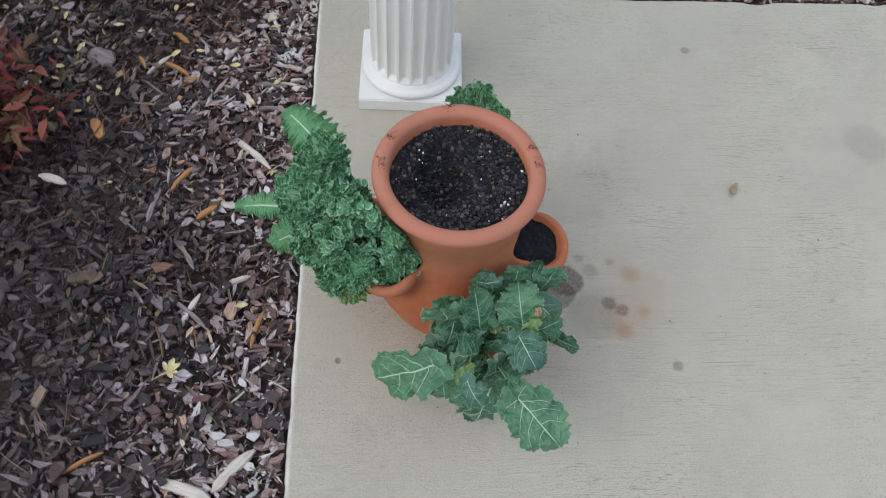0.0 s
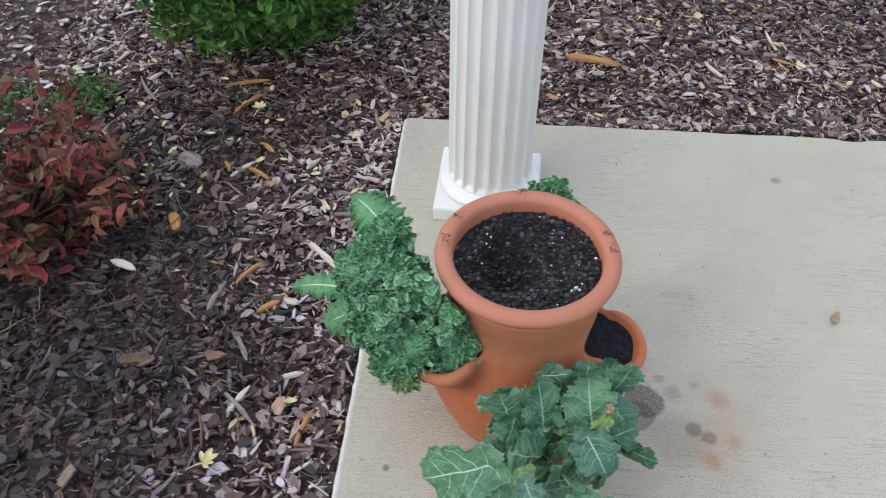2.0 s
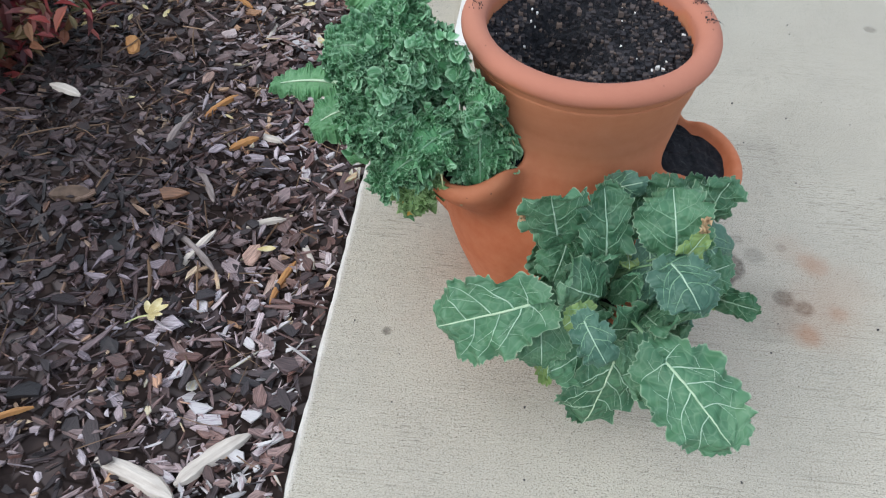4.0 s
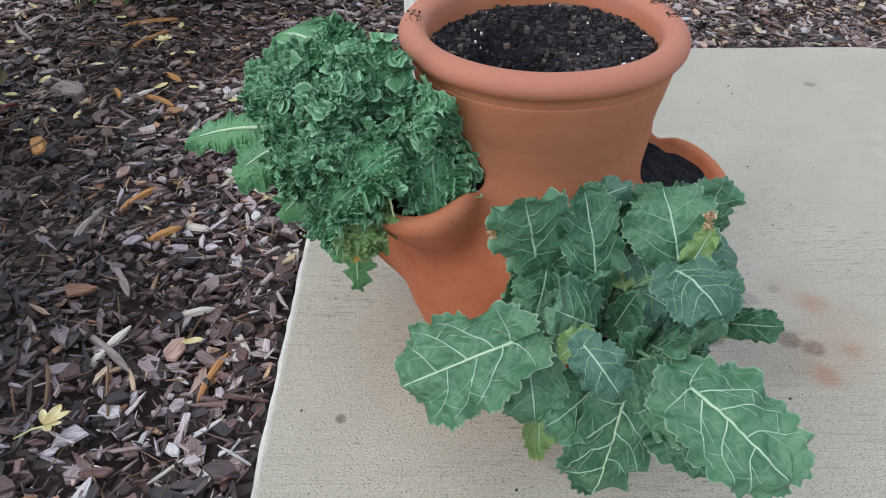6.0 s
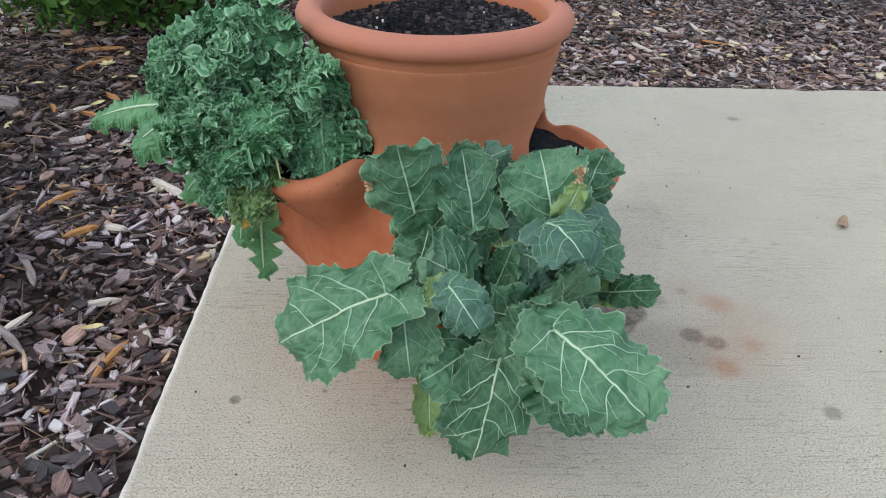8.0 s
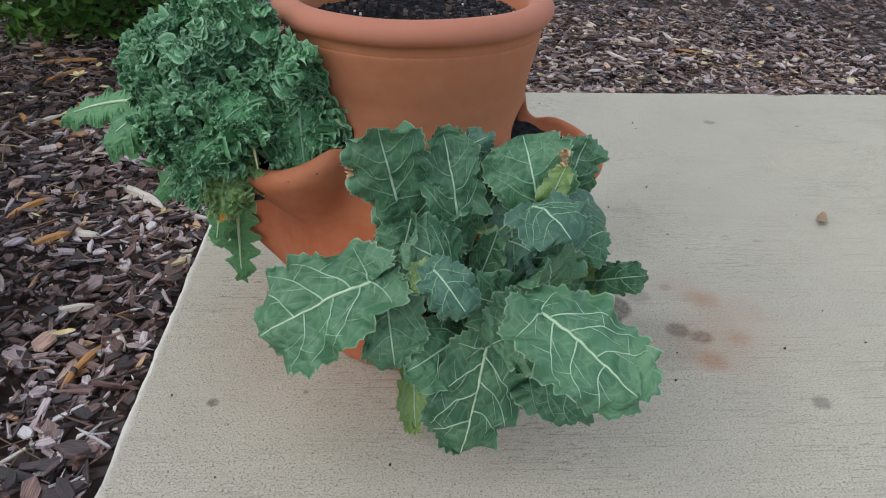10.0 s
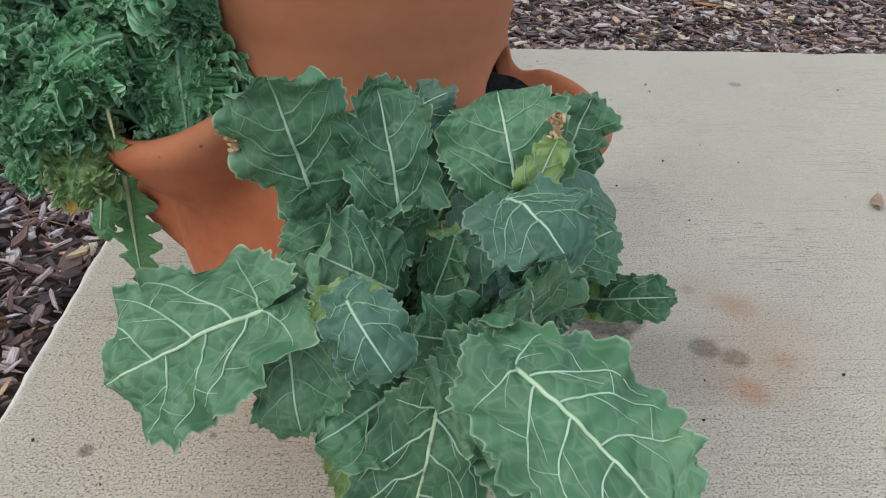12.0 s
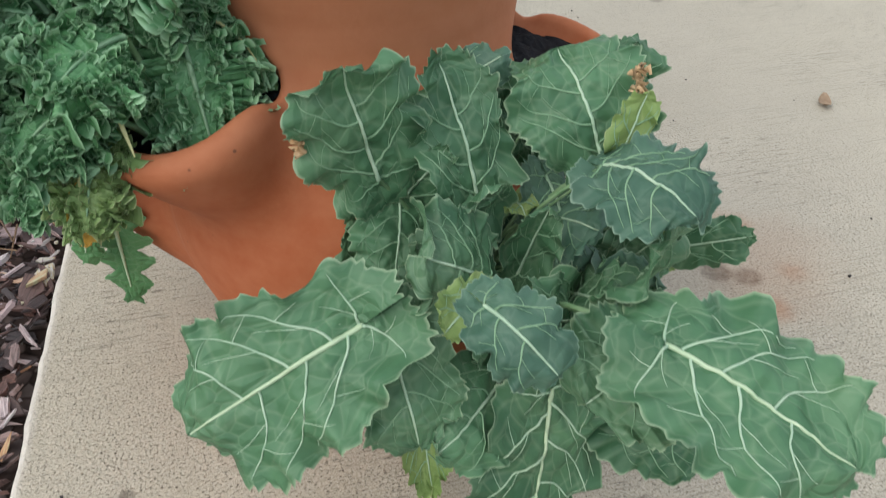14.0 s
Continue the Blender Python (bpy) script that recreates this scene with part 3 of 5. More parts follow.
    for i in range(3000):
        r, q = 0.111 * math.sqrt(rng.random()), rng.random() * 6.283
        x, y, s = r * math.cos(q), r * math.sin(q), rng.choice((0.0007, 0.001, 0.0014, 0.002, 0.003, 0.0045))
        lumps.append(lump((x, y, earth(x, y) + s * 0.15), s, rng))
    v, f = merged(lumps)
    c = part("soil_crumbs", mesh_from("soil_crumbs", v, f, CRUMB, smooth=False), soil)
    tagged(c, kind="stuff")
    lumps = []
    for i in range(34):
        r, q = 0.107 * math.sqrt(rng.random()), rng.random() * 6.283
        x, y, s = r * math.cos(q), r * math.sin(q), rng.choice((0.0008, 0.001, 0.0014, 0.0019))
        lumps.append(lump((x, y, earth(x, y) + s * 0.8), s, rng))
    for x, y, s in ((0.071, -0.048, 0.0044), (0.066, -0.054, 0.0036), (0.076, -0.053, 0.003), (0.103, 0.012, 0.0030), (-0.085, -0.032, 0.0024), (-0.05, 0.092, 0.0022), (0.06, -0.06, 0.002)):
        lumps.append(lump((x, y, earth(x, y) + s * 0.7), s, rng))
    v, f = merged(lumps)
    c = part("perlite_grains", mesh_from("perlite_grains", v, f, PERLITE, smooth=False), soil, "white perlite grains")
    tagged(c, kind="stuff")
    # crumbs of earth and rootlets left on the rim
    for deg, k in ((5, 0.9), (176, 1.2), (96, 1.0), (150, 0.6), (20, 0.5)):
        bits = []
        for i in range(16):
            p = on_pot(deg + rng.uniform(-5, 5) * k, 0.1262 + rng.uniform(-0.009, 0.007), 0.3890)
            bits.append(lump(p, rng.uniform(0.0004, 0.0014), rng))
        for i in range(3):
            p = on_pot(deg + rng.uniform(-3, 3), 0.128, 0.3895)
            bits.append(tube([p, p + Vector((rng.uniform(-1, 1), rng.uniform(-1, 1), 0.3)) * 0.006, p + Vector((rng.uniform(-1, 1), rng.uniform(-1, 1), 0.1)) * 0.012], [0.0004, 0.0004, 0.0002], 4))
        v, f = merged(bits)
        tagged(new("soil_crumb_smear", mesh_from("soil_crumb_smear", v, f, CRUMB, smooth=False)), "scattered dark soil crumbs on the pot rim", "soil", kind="stuff")


def lump(p, s, rng):
    """A small irregular stone-like grain."""
    v = []
    for i in range(8):
        d = Vector(((i & 1) - 0.5, ((i >> 1) & 1) - 0.5, ((i >> 2) & 1) - 0.5)).normalized()
        v.append(Vector(p) + s * rng.uniform(0.6, 1.3) * d)
    return v, [(0, 1, 3, 2), (4, 6, 7, 5), (0, 4, 5, 1), (2, 3, 7, 6), (0, 2, 6, 4), (1, 5, 7, 3)]


build_pot()


# ---- leaves ----
def clear_of_pot(p):
    """Points pressed out of the pot's wall and rim."""
    d = p[:, :2] - np.array(POT)[:2]
    far = np.hypot(d[:, 0], d[:, 1])
    r = np.where((p[:, 2] > 0.352) & (p[:, 2] < 0.392), 0.146, np.interp(p[:, 2], [w[0] for w in WALL], [w[1] for w in WALL]) + 0.004)
    hit = (p[:, 2] < 0.392) & (far < r) & (far > 0.05)
    p[hit, :2] = np.array(POT)[:2] + d[hit] * (r[hit] / far[hit])[:, None]
    return p


class Leaf:
    """A leaf blade between its base and its tip, facing along up; side and length carry waves, teeth and folds."""

    def __init__(self, base, tip, width, up=(0, -0.6, 0.8), arch=0.06, cup=0.10, ruffle=0.24, teeth=0.10, seed=1, waves=6.5, lobe=0.30, back=0.27):
        self.b, self.a = Vector(base), Vector(tip) - Vector(base)
        self.len = self.a.length
        self.s = self.a.cross(Vector(up)).normalized()
        self.n = self.s.cross(self.a).normalized()
        self.w, self.arch, self.cup, self.ruffle, self.teeth, self.waves, self.lobe = width, arch, cup, ruffle, teeth, waves, lobe
        self.o = seed * 7.31
        self.back = back
        r = random.Random(seed * 17 + 3)
        self.bays = [[(p + r.uniform(-0.05, 0.05), r.uniform(0.04, 0.26) * (1.3 if p < 0.4 else 1.0), r.uniform(0.025, 0.045)) for p in (0.30, 0.50, 0.68, 0.84)] for side in (0, 1)]

    def at(self, u, v):
        # u runs along the blade at even angles round an oval, so that the tip is as round as the sides
        side = 1 if v > 0 else -1
        s, av = u, abs(v)
        u = 0.5 - 0.5 * math.cos(math.pi * s)
        cx, cy = math.cos(math.pi * s), math.sin(math.pi * s) * side
        lobes = noise.noise(Vector((cx * 1.5, cy * 1.5, self.o))) + 0.55 * noise.noise(Vector((cx * 3.4, cy * 3.4, self.o + 5)))
        # bays cut in between the side veins, with small uneven teeth all along
        bay = sum(d * math.exp(-((s - p) / g) ** 2) for p, d, g in self.bays[0 if v > 0 else 1])
        q = s * max(13.0, 210 * self.w + 12) + 1.6 * lobes
        saw = q % 1.0
        tri = (saw / 0.65 if saw < 0.65 else (1 - saw) / 0.35) - 0.6 + 0.9 * noise.noise(Vector((cx * 9, cy * 9, self.o)))
        e = 1 + (self.lobe * 0.55 * lobes + 0.05 - bay) * av ** 2.5 + self.teeth * 0.85 * tri * av ** 9
        x = self.w * max(0.0, math.sin(math.pi * s)) ** 0.88 * v * e * (1.04 - 0.12 * math.cos(math.pi * s))
        # the blade runs a little past the base on both sides of the stalk
        along = 0.5 + (u - 0.5) * (1 + (e - 1) * min(1.0, 0.4 + av)) - self.back * av * av * (1 - u) ** 2
        h = self.arch * self.len * 4 * u * (1 - u) - self.cup * self.w * v * v
        big = noise.noise(Vector((u * self.waves * 0.5, v * 1.3, self.o + 3)))
        rip = noise.noise(Vector((u * self.waves, side * 3.1, self.o + 9)))
        h += self.w * self.ruffle * 1.25 * (0.7 * big + 2.0 * rip * av ** 2.2 + 0.55 * noise.noise(Vector((u * 17, side * 2.1, self.o + 1))) * av ** 4)
        # the blade swells between its side veins
        h += 0.05 * self.w * noise.noise(Vector((u * 16 + self.o, v * 7, self.o))) * (1 - 0.5 * av)
        h += 0.040 * self.w * abs(math.sin(math.pi * 4.5 * (u - 0.40 * av))) * (1 - av) * 1.5 * min(1, av * 5)
        p = self.b + self.a * along + self.s * x + self.n * h
        return p

    def mesh(self, name, mat, nu, nv):
        verts, uvs, margin = [], [], []
        for i in range(nu):
            u = i / (nu - 1)
            for j in range(nv):
                v = -1 + 2 * j / (nv - 1)
                verts.append(self.at(u, v))
                uvs.append((u * self.len, v * self.w))
                margin.append((max(abs(v), 6 * u - 5), u))
        faces = grid_faces(nu, nv)
        return mesh_from(name, verts, faces, mat, uvs=uvs, margin=margin)

    def midrib(self, thick):
        us = np.linspace(0.0, 0.94, 44).tolist()
        return tube([self.at(u, 0.0) + self.n * (0.0002 + thick * 0.05 * (1 - u)) for u in us], [thick * (1 - u) ** 0.8 + 0.0002 for u in us], 6)

    def side_veins(self, pairs, thick, reach):
        out = []
        for i in range(pairs):
            for side in (-1, 1):
                u0 = 0.01 + 0.70 * (i + 0.35 * (side > 0)) / pairs
                wob = noise.noise(Vector((i * 3.3, side * 2.0, self.o)))
                sweep = (0.42 + 0.12 * wob) * (1 - u0) * (1.0 if i else 0.5)

                def path(t):
                    return min(0.97, u0 + sweep * t ** 1.35 + 0.007 * math.sin(9 * t + 2 * i + self.o)), side * (0.01 + reach * t ** 0.9)

                ts = np.linspace(0, 1, 24).tolist()
                pieces = [tube([self.at(*path(t)) + self.n * 0.0002 for t in ts], [thick * (0.52 - 0.06 * i) * (1 - t) ** 0.8 + 0.0002 for t in ts], 5)]
                for t0, turn in ((0.34, 0.16), (0.60, -0.07)):
                    u1, v1 = path(t0)
                    ts2 = np.linspace(0, 1, 10).tolist()
                    pts = [self.at(max(0.0, min(0.97, u1 + turn * t)), max(-0.93, min(0.93, v1 + side * 0.20 * t))) + self.n * 0.0002 for t in ts2]
                    pieces.append(tube(pts, [thick * 0.13 * (1 - t) + 0.00012 for t in ts2], 4))
                out.append(merged(pieces))
        return out


def stalk(root, leaf, thick, bend=0.02):
    """The petiole from the crown of the plant to the base of a blade."""
    r, b = Vector(root), leaf.at(0.0, 0.0)
    pts = []
    for t in np.linspace(0, 1, 9).tolist():
        p = r.lerp(b, t)
        p.z += bend * math.sin(math.pi * t)
        pts.append(p)
    return tube(pts, [thick * (1.25 - 0.25 * t) for t in np.linspace(0, 1, 9).tolist()], 7)


def add_leaf(plant, leaf, mat, root, thick, nu=61, nv=27, pairs=4, label="", bend=0.02, reach=0.85, rib=VEIN, side=None):
    side = side or FINE_VEIN
    lf = part("leaf", leaf.mesh("leaf", mat, nu, nv), plant, label)
    lf.matrix_parent_inverse = Matrix.Translation(-plant.location)
    v, f = leaf.midrib(thick)
    part("midrib", mesh_from("midrib", v, f, rib), lf, "pale raised midrib")
    for v, f in (leaf.side_veins(pairs, thick, reach) if pairs else []):
        part("vein", mesh_from("vein", v, f, side), lf)
    v, f = stalk(root, leaf, thick * 1.05, bend)
    part("stalk", mesh_from("stalk", v, f, STALK), lf)
    return lf


# name: base, tip, half width, up, material, and the rest of the leaf's shape
def build_collard():
    root = on_pot(-80, 0.175, 0.125)
    plant = tagged(empty_at("collard_plant", root), "collard plant with broad blue-green leaves in a pot pocket", "plant")
    g, bl, ye = COLLARD, COLLARD_BLUE, COLLARD_YELLOW
    rows = (
        # the two large leaves that spread over the slab
        ((0.254, -1.112, 0.212), (0.156, -1.106, 0.151), 0.058, (0.0, -0.66, 0.75), g, dict(arch=0.10, cup=0.05, ruffle=0.25, seed=1)),
        ((0.383, -1.172, 0.220), (0.447, -1.241, 0.188), 0.052, (0.0, -0.35, 0.93), g, dict(arch=0.08, cup=0.06, ruffle=0.23, seed=2)),
        # the upright leaves at the back
        ((0.276, -1.052, 0.256), (0.260, -1.073, 0.334), 0.041, (0.1, -0.95, 0.3), g, dict(arch=-0.03, cup=0.05, ruffle=0.21, seed=3)),
        ((0.329, -1.058, 0.235), (0.315, -1.029, 0.312), 0.036, (0.25, -0.93, 0.3), g, dict(arch=0.02, cup=-0.25, ruffle=0.21, seed=4)),
        ((0.396, -1.066, 0.254), (0.385, -1.015, 0.306), 0.044, (-0.15, -0.8, 0.6), g, dict(arch=0.14, cup=0.10, ruffle=0.23, seed=5)),
        ((0.326, -0.991, 0.268), (0.359, -1.008, 0.298), 0.018, (0.1, -0.7, 0.7), bl, dict(arch=0.1, cup=0.4, seed=6)),
        ((0.431, -0.984, 0.226), (0.455, -0.978, 0.286), 0.034, (0.1, -0.95, 0.3), g, dict(arch=0.05, cup=0.10, ruffle=0.25, seed=7)),
        ((0.399, -1.076, 0.257), (0.414, -1.072, 0.298), 0.015, (-0.1, -0.95, 0.3), ye, dict(arch=0.0, cup=-0.2, ruffle=0.2, seed=8)),
        ((0.386, -1.088, 0.265), (0.409, -1.146, 0.266), 0.036, (-0.1, -0.5, 0.85), bl, dict(arch=0.2, cup=0.15, ruffle=0.21, seed=9)),
        ((0.425, -1.017, 0.242), (0.470, -1.022, 0.172), 0.034, (0.5, -0.75, 0.4), bl, dict(arch=0.15, cup=0.3, ruffle=0.06, teeth=0.02, seed=10)),
        ((0.462, -1.041, 0.166), (0.496, -1.076, 0.193), 0.020, (0.1, -0.8, 0.6), g, dict(arch=0.05, cup=0.1, ruffle=0.2, seed=11)),
        ((0.448, -1.027, 0.157), (0.479, -1.046, 0.172), 0.018, (0.1, -0.8, 0.6), ye, dict(arch=0.05, cup=0.1, ruffle=0.25, seed=12)),
        # the middle of the plant
        ((0.389, -1.164, 0.209), (0.344, -1.174, 0.192), 0.040, (0.05, -0.6, 0.8), g, dict(arch=0.10, cup=0.08, ruffle=0.25, seed=13)),
        ((0.406, -1.102, 0.186), (0.391, -1.137, 0.251), 0.040, (0.1, -0.85, 0.5), g, dict(arch=0.02, cup=0.05, ruffle=0.25, seed=14)),
        ((0.350, -1.131, 0.157), (0.328, -1.149, 0.053), 0.050, (0.1, -0.93, 0.35), g, dict(arch=0.06, cup=0.08, ruffle=0.21, seed=15)),
        ((0.265, -1.107, 0.209), (0.274, -1.143, 0.145), 0.036, (0.0, -0.85, 0.55), g, dict(arch=0.10, cup=0.1, ruffle=0.21, seed=16)),
        ((0.334, -1.100, 0.151), (0.279, -1.149, 0.145), 0.036, (0.2, -0.85, 0.6), g, dict(arch=0.06, cup=0.05, ruffle=0.21, seed=17)),
        ((0.323, -1.089, 0.209), (0.284, -1.113, 0.249), 0.040, (0.3, -0.85, 0.5), g, dict(arch=0.02, cup=0.1, ruffle=0.25, seed=18)),
        ((0.303, -1.154, 0.248), (0.326, -1.191, 0.232), 0.024, (-0.2, -0.6, 0.8), bl, dict(arch=0.25, cup=0.2, ruffle=0.24, seed=19)),
        ((0.309, -1.127, 0.234), (0.284, -1.150, 0.230), 0.016, (0.1, -0.7, 0.7), ye, dict(arch=0.1, cup=-0.1, ruffle=0.2, seed=20)),
        ((0.350, -1.068, 0.191), (0.361, -1.084, 0.247), 0.018, (-0.3, -0.9, 0.3), g, dict(arch=0.0, cup=-0.4, ruffle=0.25, seed=21)),
        ((0.375, -1.040, 0.235), (0.377, -1.087, 0.192), 0.026, (0.1, -0.85, 0.5), bl, dict(arch=0.1, cup=0.2, ruffle=0.21, seed=22)),
        ((0.291, -1.028, 0.236), (0.276, -1.075, 0.201), 0.030, (0.1, -0.85, 0.5), g, dict(arch=0.1, cup=0.1, ruffle=0.21, seed=23)),
        ((0.285, -1.019, 0.212), (0.315, -1.055, 0.275), 0.026, (0.0, -0.9, 0.4), g, dict(arch=0.05, cup=0.1, ruffle=0.2, seed=24)),
        ((0.386, -1.111, 0.118), (0.441, -1.165, 0.111), 0.034, (0.1, -0.6, 0.8), g, dict(arch=0.1, cup=0.1, ruffle=0.24, seed=25)),
        ((0.375, -1.090, 0.171), (0.334, -1.133, 0.211), 0.034, (0.1, -0.85, 0.5), g, dict(arch=0.05, cup=0.05, ruffle=0.24, seed=26)),
        ((0.367, -1.090, 0.132), (0.391, -1.125, 0.084), 0.030, (0.1, -0.85, 0.5), g, dict(arch=0.1, cup=0.1, ruffle=0.21, seed=27)),
        ((0.293, -1.051, 0.080), (0.294, -1.072, 0.012), 0.020, (-0.3, -0.9, 0.2), ye, dict(arch=0.05, cup=-0.5, ruffle=0.1, seed=28)),
        # leaves that stand against the pot
        ((0.353, -1.001, 0.216), (0.330, -0.979, 0.283), 0.032, (0.0, -0.7, 0.7), g, dict(arch=0.1, cup=0.1, ruffle=0.22, seed=35)),
        ((0.384, -0.992, 0.218), (0.394, -0.967, 0.276), 0.034, (0.1, -0.7, 0.7), g, dict(arch=0.1, cup=0.1, ruffle=0.22, seed=36)),
        ((0.408, -0.992, 0.204), (0.436, -0.946, 0.257), 0.036, (0.2, -0.6, 0.8), g, dict(arch=0.1, cup=0.1, ruffle=0.22, seed=37)),
        ((0.285, -1.023, 0.212), (0.267, -1.023, 0.279), 0.030, (0.0, -0.8, 0.6), g, dict(arch=0.1, cup=0.1, ruffle=0.22, seed=38)),
        ((0.419, -1.045, 0.193), (0.466, -1.037, 0.219), 0.034, (0.1, -0.6, 0.8), g, dict(arch=0.1, cup=0.1, ruffle=0.22, seed=39)),
        # small young leaves at the heart
        ((0.333, -1.044, 0.223), (0.328, -1.074, 0.258), 0.018, (0.0, -0.85, 0.5), g, dict(arch=0.05, cup=-0.2, ruffle=0.25, seed=29)),
        ((0.354, -1.044, 0.224), (0.354, -1.068, 0.228), 0.012, (0.0, -0.5, 0.85), ye, dict(arch=0.1, cup=-0.2, ruffle=0.3, seed=30)),
        ((0.367, -1.049, 0.215), (0.391, -1.088, 0.224), 0.026, (0.0, -0.7, 0.7), bl, dict(arch=0.1, cup=0.05, ruffle=0.2, seed=31)),
        ((0.379, -1.002, 0.255), (0.421, -1.027, 0.285), 0.026, (0.0, -0.6, 0.8), g, dict(arch=0.1, cup=0.1, ruffle=0.2, seed=32)),
        ((0.330, -1.072, 0.169), (0.317, -1.115, 0.182), 0.030, (0.0, -0.8, 0.6), g, dict(arch=0.05, cup=0.05, ruffle=0.24, seed=33)),
        ((0.392, -1.073, 0.162), (0.421, -1.103, 0.191), 0.030, (0.0, -0.8, 0.6), g, dict(arch=0.05, cup=0.05, ruffle=0.24, seed=34)),
    )
    rng = random.Random(12)
    heart = []
    for i in range(26):
        # small leaves that fill the crown, turned outwards from its middle
        a, r = rng.uniform(0, 6.283), rng.uniform(0.015, 0.06)
        b = Vector((0.346 + r * math.cos(a) * 1.1, -1.048 + r * math.sin(a) * 0.9, rng.uniform(0.13, 0.215) - 0.25 * r))
        d = Vector((math.cos(a) * rng.uniform(0.4, 1.0), math.sin(a) * rng.uniform(0.4, 1.0) - 0.25, rng.uniform(0.3, 1.2))).normalized() * rng.uniform(0.035, 0.062)
        heart.append((b, b + d, rng.uniform(0.019, 0.034), (rng.uniform(-0.3, 0.3), -0.8, 0.55), rng.choice((g, g, bl, g)), dict(arch=rng.uniform(0.0, 0.15), cup=rng.uniform(-0.2, 0.2), ruffle=0.28, seed=200 + i)))
    for base, tip, w, up, mat, kw in (*rows, *heart):
        leaf = Leaf(base, Vector(base).lerp(Vector(tip), 0.94), w * 0.80, up, **kw)
        size = leaf.len + 2 * w
        label = {COLLARD: "", COLLARD_BLUE: "bluish leaf with a waxy bloom", COLLARD_YELLOW: "small yellowing leaf"}[mat]
        add_leaf(plant, leaf, mat, root, thick=0.0004 + 0.0050 * size, label=label, nu=111 if size > 0.1 else 61, nv=27 if size > 0.1 else 17, pairs=4 if size > 0.1 else 3, side=FINE_VEIN if size > 0.19 else FAINT_VEIN, rib=VEIN if size > 0.16 else FINE_VEIN)
    # brown withered margins
    for at, s in (((0.237, -1.058, 0.289), 0.010), ((0.414, -1.061, 0.295), 0.009)):
        bits = []
        rng = random.Random(int(at[0] * 1000))
        for i in range(16):
            p = Vector(at) + Vector((rng.uniform(-0.3, 0.3) * s, rng.uniform(-0.5, 0.5) * s, rng.uniform(-1.2, 1.2) * s))
            bits.append(tube([p + Vector((rng.uniform(-1, 1), rng.uniform(-1, 1), rng.uniform(-1, 1))) * 0.0035 for k in range(4)], [0.0008, 0.0016, 0.0014, 0.0005], 5))
        v, f = merged(bits)
        ob = part("withered_edge", mesh_from("withered_edge", v, f, DRY), plant, "crisp brown withered leaf edge")
        ob.matrix_parent_inverse = Matrix.Translation(-plant.location)


